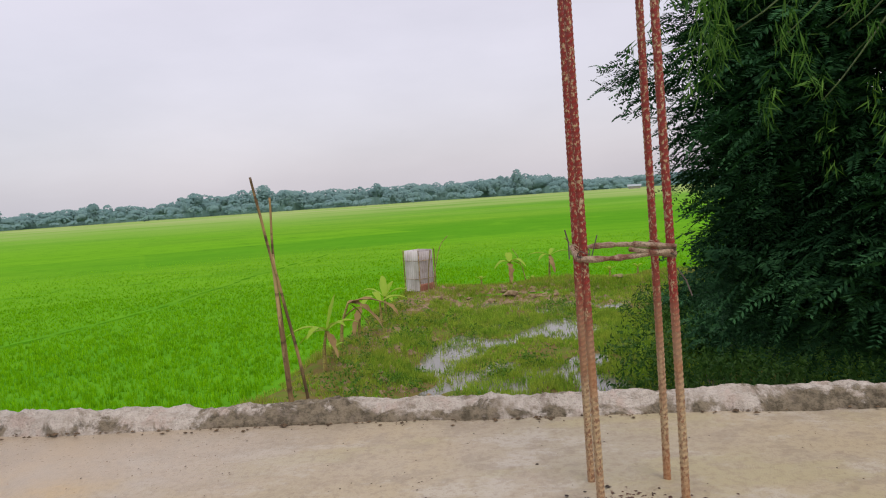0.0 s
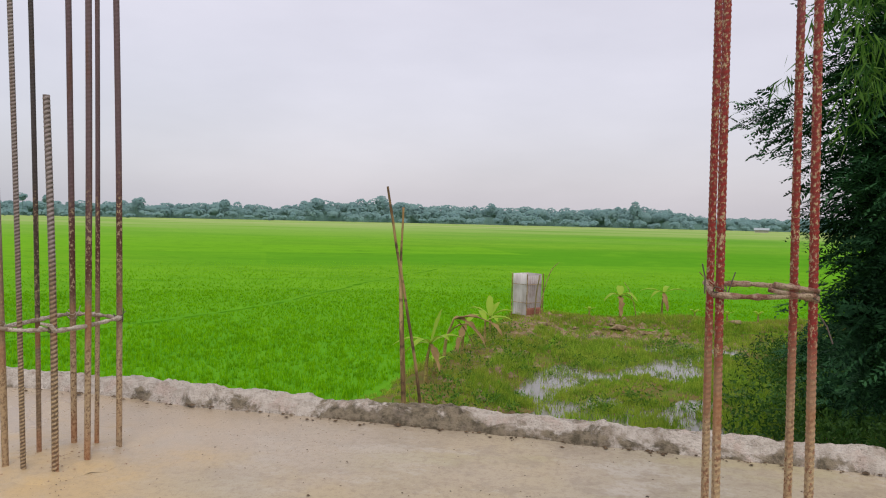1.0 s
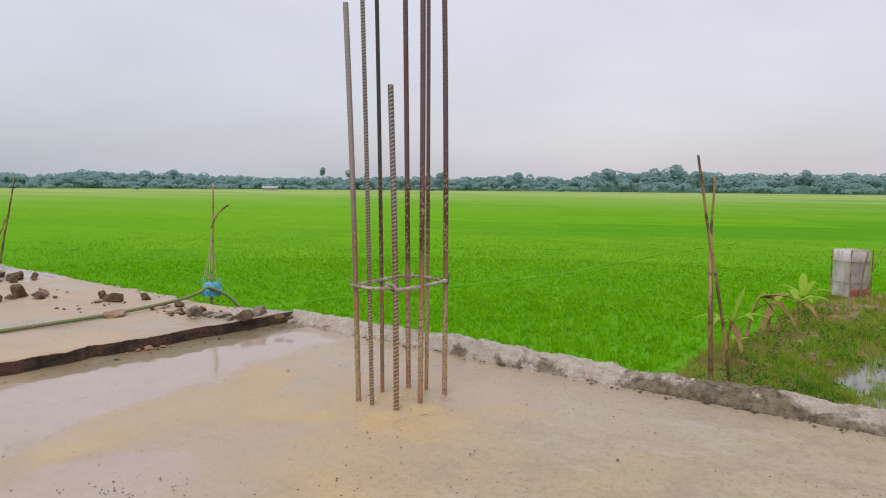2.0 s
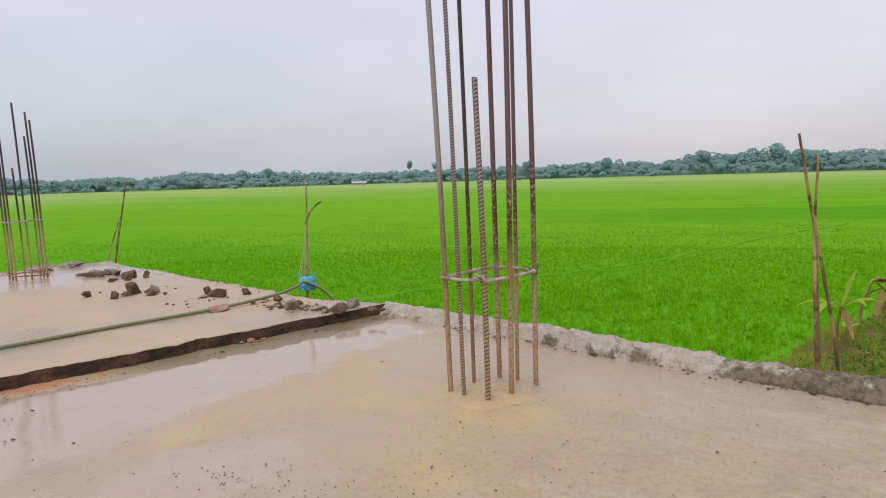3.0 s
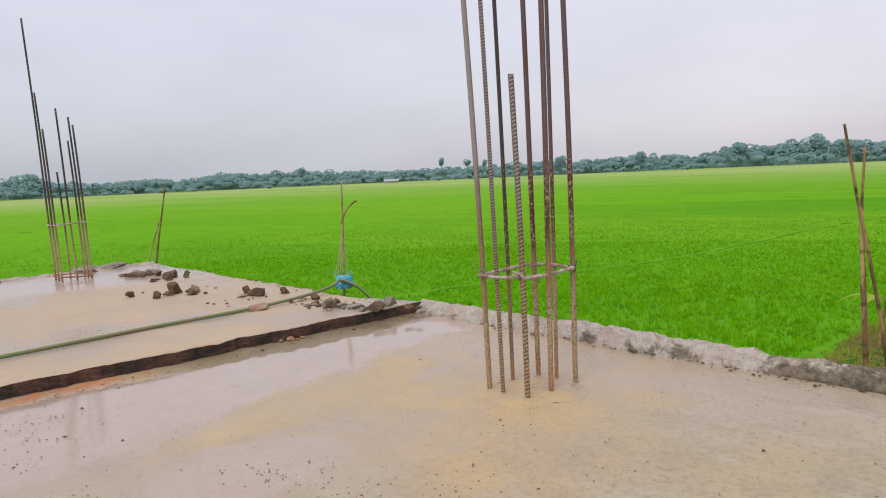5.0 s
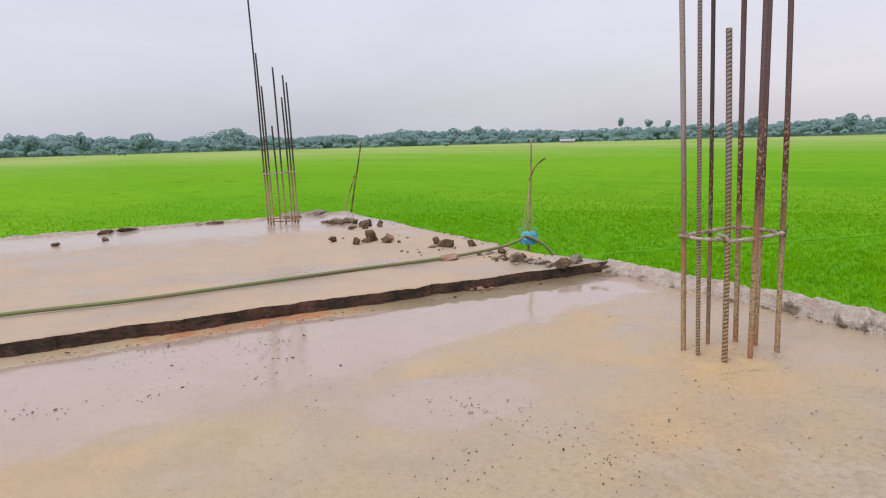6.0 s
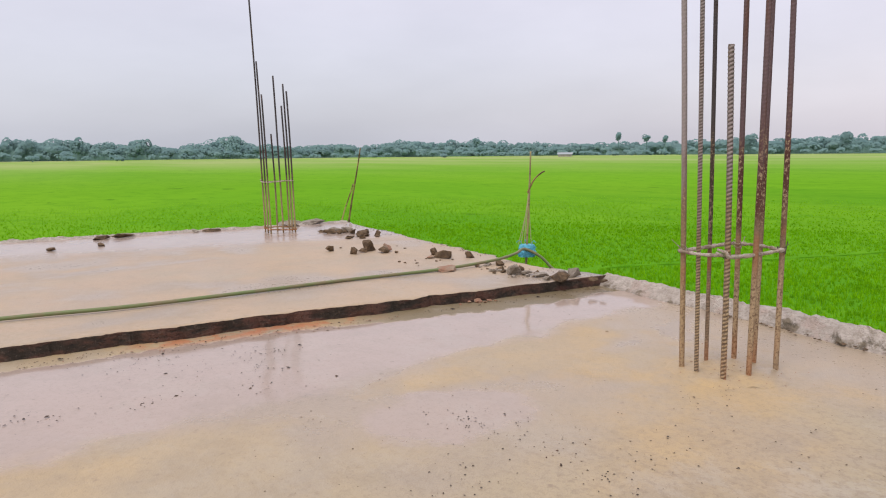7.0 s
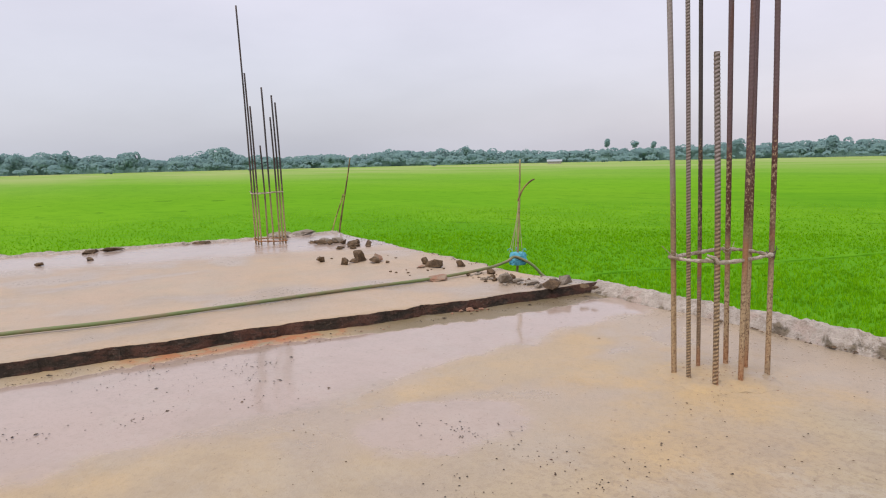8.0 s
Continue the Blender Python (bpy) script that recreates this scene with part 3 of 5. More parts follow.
def ridge(name, start, end, width, height, seed, material, label, out=1.0):
    """A hand-thrown mortar ridge between two points given in house axes."""
    length = math.hypot(end[0] - start[0], end[1] - start[1])
    n, prof = int(length / 0.012), 17
    du, dv = (end[0] - start[0]) / length, (end[1] - start[1]) / length
    pu, pv = -dv * out, du * out
    verts, faces = [], []
    for i in range(n + 1):
        s = length * i / n
        w = width * (1 + 0.22 * fbm(s * 1.6, seed) + 0.10 * fbm(s * 7, seed + 3))
        h = height * (1 + 0.17 * fbm(s * 2.3, seed + 5) + 0.08 * fbm(s * 6, seed + 6))
        slip = 0.02 * fbm(s * 1.1, seed + 8)
        for k in range(prof):
            t = k / (prof - 1)
            body = min(1.0, t / 0.42) ** 0.8 * min(1.0, (1 - t) / 0.10) ** 0.6
            rough = 0.006 * fbm(s * 5, t * 4, seed) + 0.005 * fbm(s * 38, t * 14, seed)
            rough += 0.016 * (abs(fbm(s * 9 + t * 2.5, t * 3.0, seed + 2, 2)) - 0.22) * min(1.0, 3 * t) * min(1.0, 6 * (1 - t))
            a = -w * (1 - t) + slip + rough * 0.5
            z = h * body + rough * (1.2 if 0 < k < prof - 1 else 0) - (0.004 if k in (0, prof - 1) else 0)
            verts.append(house(start[0] + du * s + pu * a, start[1] + dv * s + pv * a, start[2] + z))
    for i in range(n):
        for k in range(prof - 1):
            a = i * prof + k
            faces.append((a, a + prof, a + prof + 1, a + 1))
    faces.append(tuple(range(prof)))
    faces.append(tuple(n * prof + k for k in range(prof - 1, -1, -1)))
    return tagged(new(name, mesh_of(name, verts, faces, material)), label, "mortar kerb", kind="structure")


ridge("kerb", (STEP_U - 0.02, EDGE_V - 0.01, 0.0), (RIGHT_U, EDGE_V - 0.01, 0.0), 0.118, 0.055, 1.0, M_LIP, "rough grey mortar kerb along the slab edge")
ridge("kerb_far", (FAR_U + 0.06, -3.3, UP), (FAR_U + 0.08, 2.36, UP), 0.08, 0.012, 4.0, M_LIP, "low crumbly mortar kerb on the far slab edge", 1.0)


def wall(name, u0, v0, u1, v1):
    verts = [house(u, v, z) for z in (GROUND - 0.5, -0.13) for u, v in ((u0, v0), (u1, v0), (u1, v1), (u0, v1))]
    faces = [(0, 1, 5, 4), (1, 2, 6, 5), (2, 3, 7, 6), (3, 0, 4, 7), (4, 5, 6, 7), (3, 2, 1, 0)]
    return tagged(new(name, mesh_of(name, verts, faces, M_WALL)), "grey cement-plastered house wall under the roof", "wall", kind="structure")


wall("wall_north", FAR_U + 0.12, EDGE_V - 0.37, RIGHT_U - 0.1, EDGE_V - 0.15)
wall("wall_south", FAR_U + 0.12, BACK_V + 0.1, RIGHT_U - 0.1, BACK_V + 0.3)
wall("wall_west", FAR_U + 0.12, BACK_V + 0.3, FAR_U + 0.32, EDGE_V - 0.37)
wall("wall_east", RIGHT_U - 0.3, BACK_V + 0.3, RIGHT_U - 0.1, EDGE_V - 0.37)


# ---- the land: one sheet, with a dug marsh behind a low bank ----
def bank_depth(x, y):
    """Metres inside the edge between paddy and bank; negative in the paddy."""
    d_left = x - (-4.55 + (y - 12.0) * 0.142)
    d_far = 29.3 + (x + 2.0) * 0.06 - y
    return np.minimum(d_left, d_far)


def ss(x, a, b):
    t = np.clip((x - a) / (b - a), 0, 1)
    return t * t * (3 - 2 * t)


def land(x, y):
    d = bank_depth(x, y)
    w = 0.25 * np.sin(x * 1.3 + 2 * np.sin(y * 0.7)) + 0.2 * np.sin(y * 1.9 + np.sin(x * 1.1) * 1.7)
    dd = d + 0.5 * w
    bank = 0.24 * ss(dd, 0.0, 0.9) * (1 - ss(dd, 1.6, 3.2)) * (1 + 0.5 * w)
    low = 0.196 * ss(dd, 1.6, 3.8)
    hum = 0.035 * np.sin(x * 0.9 + 1.3 * np.sin(y * 0.55)) * np.sin(y * 1.1 + 0.8 * np.sin(x * 0.8)) + 0.03 * np.sin(3.1 * x + 1.2) * np.sin(2.7 * y)
    pools = -0.20 * np.exp(-(((x + 1.1 - 0.25 * (y - 17.2)) / 0.8) ** 2 + ((y - 17.4) / 1.5) ** 2)) - 0.08 * np.exp(-(((x - 2.9) / 0.5) ** 2 + ((y - 15.0) / 1.4) ** 2)) - 0.06 * np.exp(-(((x - 3.4) / 0.5) ** 2 + ((y - 21) / 1.0) ** 2)) - 0.05 * np.exp(-(((x - 0.2) / 0.9) ** 2 + ((y - 19.5) / 0.8) ** 2))
    fade = 1 - ss(x, 14.0, 22.0)
    return GROUND + (bank - low + (hum + pools) * ss(dd, 1.5, 3.0)) * fade * ss(y, 3.0, 6.0)


def spread(lo, hi, step, far):
    a = list(np.arange(lo, hi + 1e-6, step))
    s, p = step, hi
    while p < far:
        s *= 1.22
        p += s
        a.append(p)
    s, p = step, lo
    while p > -far:
        s *= 1.22
        p -= s
        a.insert(0, p)
    return np.array(a)


gx, gy = spread(-7.0, 16.0, 0.22, 3800), spread(7.0, 33.0, 0.22, 3800)
X, Y = np.meshgrid(gx, gy)
verts = np.stack([X, Y, land(X, Y)], -1).reshape(-1, 3)
nx = len(gx)
faces = [(j * nx + i, j * nx + i + 1, (j + 1) * nx + i + 1, (j + 1) * nx + i) for j in range(len(gy) - 1) for i in range(nx - 1)]
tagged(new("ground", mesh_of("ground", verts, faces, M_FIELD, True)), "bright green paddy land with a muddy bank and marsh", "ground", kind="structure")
wv = [(-3.2, 7.0, -3.40), (22.0, 7.0, -3.40), (22.0, 27.5, -3.40), (-1.6, 27.5, -3.40)]
tagged(new("water", mesh_of("water", wv, [(0, 1, 2, 3)], M_WATER)), "shallow still marsh water between grass", "water", kind="structure")


# ---- grasses ----
rng = np.random.default_rng(5)


def blades(px, py, pz, count, height, width, splay):
    """Loose triangles: `count` blades for each root, leaning outwards."""
    n = len(px) * count
    x, y, z = (np.repeat(a, count) for a in (px, py, pz))
    a = rng.uniform(0, 2 * np.pi, n)
    h = np.repeat(height, count) if np.ndim(height) else np.full(n, height)
    h = h * rng.uniform(0.6, 1.15, n)
    lean = h * rng.uniform(0.1, splay, n)
    face = rng.uniform(0, 2 * np.pi, n)
    w = (np.repeat(width, count) if np.ndim(width) else np.full(n, width)) * rng.uniform(0.7, 1.3, n)
    off = 0.3 * lean
    bx, by = x + np.cos(a) * off, y + np.sin(a) * off
    v = np.empty((n, 3, 3))
    v[:, 0] = np.stack([bx - np.cos(face) * w, by - np.sin(face) * w, z - 0.02], -1)
    v[:, 1] = np.stack([bx + np.cos(face) * w, by + np.sin(face) * w, z - 0.02], -1)
    v[:, 2] = np.stack([x + np.cos(a) * lean, y + np.sin(a) * lean, z + h], -1)
    return v.reshape(-1, 3)


def arc_points(r0, r1, density, a0=-35, a1=118):
    """Random roots in an arc round the house; the angle runs from north to west."""
    area = radians(a1 - a0) / 2 * (r1 ** 2 - r0 ** 2)
    n = int(area * density)
    r = np.sqrt(rng.uniform(r0 ** 2, r1 ** 2, n))
    a = np.radians(rng.uniform(a0, a1, n))
    return -np.sin(a) * r, np.cos(a) * r


def furrow(x, y):
    """Distance from the trodden line that winds through the paddy."""
    line = np.interp(y, [10, 23.3, 26.4, 31.3, 36.6, 43.5, 51, 75], [-19, -14.4, -13.1, -12.3, -11.9, -11.2, -10.0, -5.5])
    return np.abs(x - line - 0.12 * np.sin(y * 0.9)) * 0.8


# dark green strip laid along the gap in the rice
strip_v, strip_f = [], []
for i, yy in enumerate(np.arange(17.0, 54.0, 0.4)):
    xx = float(np.interp(yy, [10, 23.3, 26.4, 31.3, 36.6, 43.5, 51, 75], [-19, -14.4, -13.1, -12.3, -11.9, -11.2, -10.0, -5.5])) + 0.12 * math.sin(yy * 0.9)
    w = max(0.004, 0.07 + 0.36 * fbm(yy * 0.8, 31.0))
    strip_v += [(xx - w, yy, GROUND + 0.012), (xx + w, yy, GROUND + 0.012)]
    if i:
        strip_f.append((2 * i - 2, 2 * i - 1, 2 * i + 1, 2 * i))
tagged(new("path", mesh_of("path", strip_v, strip_f, M_FURROW)), "narrow dark green furrow winding through the paddy", "path", kind="structure")
soup = []
for r0, r1, dens in ((11.0, 18, 62), (18, 26, 52), (26, 38, 40), (38, 62, 17)):
    x, y = arc_points(r0, r1, dens)
    r = np.hypot(x, y)
    clear = (bank_depth(x, y) < -0.12) & (furrow(x, y) > 0.16 + 0.005 * r0) & (rng.uniform(0, 1, len(x)) > (r - 34) / 30)
    x, y, r = x[clear], y[clear], r[clear]
    patch = 1 + 0.18 * np.sin(x * 0.31 + 1.7 * np.sin(y * 0.23)) * np.sin(y * 0.41)
    soup.append(blades(x, y, np.full(len(x), GROUND), 6, patch * np.interp(r, [11, 20, 38, 62], [0.20, 0.14, 0.09, 0.045]), np.interp(r, [11, 30, 62], [0.0105, 0.012, 0.020]), 0.7))
tagged(new("rice_plants", tri_soup("rice_plants", np.concatenate(soup), M_RICE)), "dense bright green young rice plants", "rice", kind="stuff")

x, y = rng.uniform(-3.5, 12, 42000), rng.uniform(10.5, 29.0, 42000)
d = bank_depth(x, y)
z = land(x, y)
clump = np.sin(x * 1.7 + 1.3 * np.sin(y * 1.1)) + np.sin(y * 2.1 + np.sin(x * 1.9))
dug = np.exp(-((x - 1.4) / 3.4) ** 2 - ((y - 25.7 + 0.5 * np.sin(x * 2.2)) / 1.5) ** 2)
wet = np.clip((-3.385 - z) / 0.07, 0, 1)
keep = (rng.uniform(0, 1, len(x)) > 0.97 * dug) & (d > 1.9) & (z > -3.50 + rng.uniform(-0.04, 0.04, len(x))) & (clump + rng.uniform(-1.4, 1.4, len(x)) > -0.75) & (rng.uniform(0, 1, len(x)) > 0.80 * wet)
x, y, z = x[keep], y[keep], np.maximum(z[keep], -3.44)
tagged(new("marsh_grass", tri_soup("marsh_grass", blades(x, y, z, 7, 0.16 + 0.07 * np.sin(x * 0.8) * np.sin(y * 0.6), 0.012, 1.0), M_WEED)), "patchy green marsh grass standing in water", "grass", kind="stuff")
x, y = rng.uniform(-5, 12, 26000), rng.uniform(10.5, 30.5, 26000)
d = bank_depth(x, y)
clump = np.sin(x * 2.3 + 1.9 * np.sin(y * 1.4)) + np.sin(y * 2.7 + 1.4 * np.sin(x * 2.1))
dug = np.maximum(np.exp(-((x - 1.4) / 3.4) ** 2 - ((y - 26.0 + 0.5 * np.sin(x * 2.2)) / 1.5) ** 2), 0.62 * np.exp(-((d - 1.5) / 0.6) ** 2) * (np.sin(y * 1.7 + 1) > -0.1))
keep = (rng.uniform(0, 1, len(x)) > 0.9 * dug) & (d > 0.02) & (d < 2.6) & (clump + rng.uniform(-1, 1, len(x)) > -0.55)
x, y = x[keep], y[keep]
tagged(new("bank_weeds", tri_soup("bank_weeds", blades(x, y, land(x, y), 7, 0.14 + 0.06 * np.sin(x * 1.1 + y), 0.012, 1.2), M_WEED_DRY)), "dry and green weeds on the muddy bank", "grass", kind="stuff")


# ---- far woods ----
WOOD_AZ = (-45, -20, -14.6, -10.8, -8.3, -5.1, -1.7, 2.5, 5.9, 10.7, 12.2, 15.2, 17.6, 20, 22.5, 24.2, 27, 29.2, 31.8, 34, 38.3, 46.8, 51.5, 53.7, 59.6, 63.2, 65.7, 69, 71.4, 73.2, 75, 77.3, 79.6, 81.9, 83.7, 87, 92, 125)
WOOD_UP = (9, 9, 9, 8, 14, 17, 14, 13, 14, 13, 15, 18, 15.5, 16.5, 11, 10, 13, 12, 9, 11.5, 10, 9, 10.5, 12, 11.5, 8.5, 11.5, 9, 11, 16.5, 13, 8.5, 13, 12, 14, 14.5, 12, 12)


def crown_quads(base, tall, wide, n):
    """Leaf clumps on the lobes of one far tree."""
    lobes = int(rng.integers(3, 7))
    c = np.stack([rng.normal(0, 0.42, lobes) * wide, rng.normal(0, 0.42, lobes) * wide, tall * rng.uniform(0.42, 0.80, lobes)], -1)
    c[0] = (0, 0, tall * 0.74)
    r = np.stack([wide * rng.uniform(0.42, 0.72, lobes)] * 2 + [tall * rng.uniform(0.16, 0.27, lobes)], -1)
    k = rng.integers(0, lobes, n)
    d = rng.normal(size=(n, 3))
    d /= np.linalg.norm(d, axis=1)[:, None]
    p = base + c[k] + d * r[k] * rng.uniform(0.92, 1.06, n)[:, None]
    p[:, 2] = np.maximum(p[:, 2], base[2] + 0.4)
    # leaf clumps turn up and towards the house, which evens out their shading
    face = 0.45 * d + np.array((-0.5 * base[0] / 500, -0.5 * base[1] / 500, 0.55))
    face /= np.linalg.norm(face, axis=1)[:, None]
    a = np.cross(face, rng.normal(size=(n, 3)))
    a /= np.linalg.norm(a, axis=1)[:, None]
    b = np.cross(face, a)
    q = rng.uniform(0.55, 1.15, n)[:, None]
    return np.stack([p - a * q, p - b * q * 0.8, p + a * q, p + b * q * 0.8], 1).reshape(-1, 3)


def wood_row(r, share, spacing, wide, n, depth):
    """One row of trees round the plain, their heights following the skyline."""
    out = []
    arc = radians(-44) * r
    while arc < radians(122) * r:
        az = arc / r
        rr_ = r + rng.normal(0, depth)
        up = float(np.interp(math.degrees(az), WOOD_AZ, WOOD_UP)) * rng.uniform(*share) * rr_ / 505
        w = rng.uniform(*wide) * min(1.0, 0.45 + up / 14)
        out.append(crown_quads(np.array((-math.sin(az) * rr_, math.cos(az) * rr_, GROUND)), up, w, int(n * w / wide[1] * (0.6 + up / 16))))
        arc += rng.uniform(*spacing)
    return out


def thicket(r, share):
    """The shaded mass of trunks and undergrowth behind the front trees."""
    ang = np.linspace(radians(-44), radians(124), 2400)
    top = np.interp(np.degrees(ang), WOOD_AZ, WOOD_UP) * share * (1 + 0.12 * np.sin(ang * 260) * np.sin(ang * 91)) + rng.uniform(-0.5, 0.5, len(ang))
    rr_ = r + 1.2 * np.sin(ang * 300)
    lo, hi = (np.stack([-np.sin(ang) * rr_, np.cos(ang) * rr_, z], -1) for z in (np.full(len(ang), GROUND - 0.2), GROUND + top))
    return np.stack([lo[:-1], lo[1:], hi[1:], hi[:-1]], 1).reshape(-1, 3)


belts = [thicket(556, 0.74), thicket(524, 0.40)]
belts += wood_row(545, (0.80, 1.0), (4.5, 9.0), (4.5, 8.5), 340, 8)
belts += wood_row(510, (0.55, 0.95), (5.0, 11.0), (4.0, 8.0), 330, 8)
belts += wood_row(478, (0.22, 0.50), (4.0, 13.0), (3.0, 6.5), 200, 9)
# trees that stand above the rest: direction, height, half width
for deg, up, w in ((42.7, 15.0, 3.0), (40.6, 13.5, 2.8), (39.2, 12.5, 2.2), (6.0, 15.0, 2.4), (53.8, 12.8, 2.4)):
    az = radians(deg)
    belts.append(crown_quads(np.array((-math.sin(az) * 500, math.cos(az) * 500, GROUND + up * 0.50)), up * 0.55, w, 110))
    foot = np.array((-math.sin(az) * 500, math.cos(az) * 500, GROUND))
    for ang in (0.4, 2.0):
        half = np.array((math.cos(ang), math.sin(ang), 0)) * 0.28
        belts.append(np.stack([foot - half, foot + half, foot + half * 0.5 + np.array((0, 0, up * 0.85)), foot - half * 0.5 + np.array((0, 0, up * 0.85))]))
for deg, up, w in ((-5.4, 18.0, 5.0), (19.8, 17.0, 6.0), (15.0, 18.5, 8.0), (73.0, 17.0, 8.0), (83.6, 15.0, 4.0), (79.4, 13.5, 4.0), (27.0, 13.5, 5.0), (33.2, 13.0, 4.0)):
    az = radians(deg)
    belts.append(crown_quads(np.array((-math.sin(az) * 500, math.cos(az) * 500, GROUND)), up, w, 420))
# a few bushes out on the field bunds
for deg, r, up in ((86.5, 440, 3.5), (84.2, 436, 3.0), (81.0, 442, 2.6), (70.8, 446, 2.4), (62.0, 445, 2.4), (9.0, 440, 5.0), (-1.5, 446, 4.0), (56.5, 440, 2.2)):
    az = radians(deg)
    belts.append(crown_quads(np.array((-math.sin(az) * r, math.cos(az) * r, GROUND)), up, up * 0.9, 120))
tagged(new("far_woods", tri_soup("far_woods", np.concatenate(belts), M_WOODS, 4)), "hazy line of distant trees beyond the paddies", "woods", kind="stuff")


def far_house(at, turn, length, label):
    ob = thing("farm_shed", label, "shed", at=at, turn=turn)
    l, w, h, rise = length / 2, 2.2, 1.6, 0.9
    wv = [(sx * l, sy * w, z) for z in (0, h) for sx, sy in ((-1, -1), (1, -1), (1, 1), (-1, 1))]
    part("wall", mesh_of("wall", wv, [(0, 1, 5, 4), (1, 2, 6, 5), (2, 3, 7, 6), (3, 0, 4, 7), (4, 5, 6, 7)], M_WALL), None, ob)
    o = 0.5
    rv = [(-l - o, -w - o, h - 0.2), (l + o, -w - o, h - 0.2), (l + o, 0, h + rise), (-l - o, 0, h + rise), (-l - o, w + o, h - 0.2), (l + o, w + o, h - 0.2)]
    rv += [(x, y, z - 0.12) for x, y, z in rv]
    part("roof", mesh_of("roof", rv, [(0, 1, 2, 3), (3, 2, 5, 4), (7, 6, 9, 8), (8, 9, 10, 11), (0, 6, 7, 1), (5, 11, 10, 4), (1, 7, 8, 2), (2, 8, 11, 5), (0, 3, 9, 6), (3, 4, 10, 9)], M_ROOF), None, ob, "pale sheet roof")
    return ob


for deg, r, length in ((46.8, 428, 8.0), (-14.5, 430, 7.0)):
    a = radians(deg)
    far_house((-math.sin(a) * r, math.cos(a) * r, GROUND), deg, length, "distant low shed with a pale sheet roof")


# ---- rebar cages ----
def ribbed_bar(foot, top, r, pitch=0.0115, fine=True, bend=0.0, rib_height=0.24):
    """A ribbed bar from foot to top, with slanted ribs and a slight bend."""
    a, b = Vector(foot), Vector(top)
    length = (b - a).length
    rings = int(length / (pitch / 4)) if fine else 14
    seg = 10 if fine else 6
    d = (b - a).normalized()
    side = d.orthogonal().normalized()
    up = d.cross(side)
    ph = rng.uniform(0, 6.28)
    verts, faces, ribs = [], [], []
    for i in range(rings + 1):
        s = i / rings
        p = a + (b - a) * s + side * bend * math.sin(math.pi * s) + up * bend * 0.6 * math.sin(2 * math.pi * s + ph)
        for k in range(seg):
            t = 2 * math.pi * k / seg
            rib = 0.0
            if fine:
                w = math.sin(2 * math.pi * s * length / pitch + (t if t < math.pi else 2 * math.pi - t) * 1.6)
                raised = max(0.0, w) ** 0.7 * abs(math.sin(t)) ** 0.35
                rib = rib_height * raised
                ribs.append(raised)
            verts.append(p + (side * math.cos(t) + up * math.sin(t)) * r * (0.93 + rib))
    for i in range(rings):
        for k in range(seg):
            l = (k + 1) % seg
            faces.append((i * seg + k, i * seg + l, (i + 1) * seg + l, (i + 1) * seg + k))
    faces.append(tuple(range(seg - 1, -1, -1)))
    faces.append(tuple(rings * seg + k for k in range(seg)))
    return verts, faces, ribs


def stirrup(corners, r, hook, seed):
    """A bent square tie with overlapping hooked ends, lumpy with cement."""
    line = []
    n = len(corners)
    for i in range(n):
        a, b = Vector(corners[i]), Vector(corners[(i + 1) % n])
        for s in range(18):
            t = 0.04 + 0.92 * s / 17
            line.append(a.lerp(b, t) + Vector((0, 0, 0.006 * math.sin(3.1 * t + i * 2 + seed))))
    first, last = Vector(corners[0]), line[-1]
    line = [first + Vector(hook)] + line + [first + Vector((0, 0, 0.012)), first + Vector((0, 0, 0.012)) + Vector(hook) * 0.9]
    radii = [r * (0.92 + 0.6 * fbm(p.x * 60, p.y * 60, seed)) for p in line]
    return tube(line, radii, 8)


def wire_knot(at, r, seed):
    """A twist of binding wire round a bar, with two loose ends."""
    c = Vector(at)
    rr = np.random.default_rng(int(seed))
    line = []
    for i in range(22):
        t = i / 21 * 2 * math.pi * 2.0
        line.append(c + Vector((math.cos(t) * r, math.sin(t) * r, -0.012 + 0.024 * i / 21 + 0.006 * math.sin(t * 2))))
    e = Vector((rr.uniform(-0.022, 0.022), rr.uniform(-0.022, 0.022), rr.uniform(-0.02, 0.03)))
    line = [c + e * 1.6] + line + [c + Vector((-e.y, e.x, e.z))]
    return tube(line, 0.0013, 5)


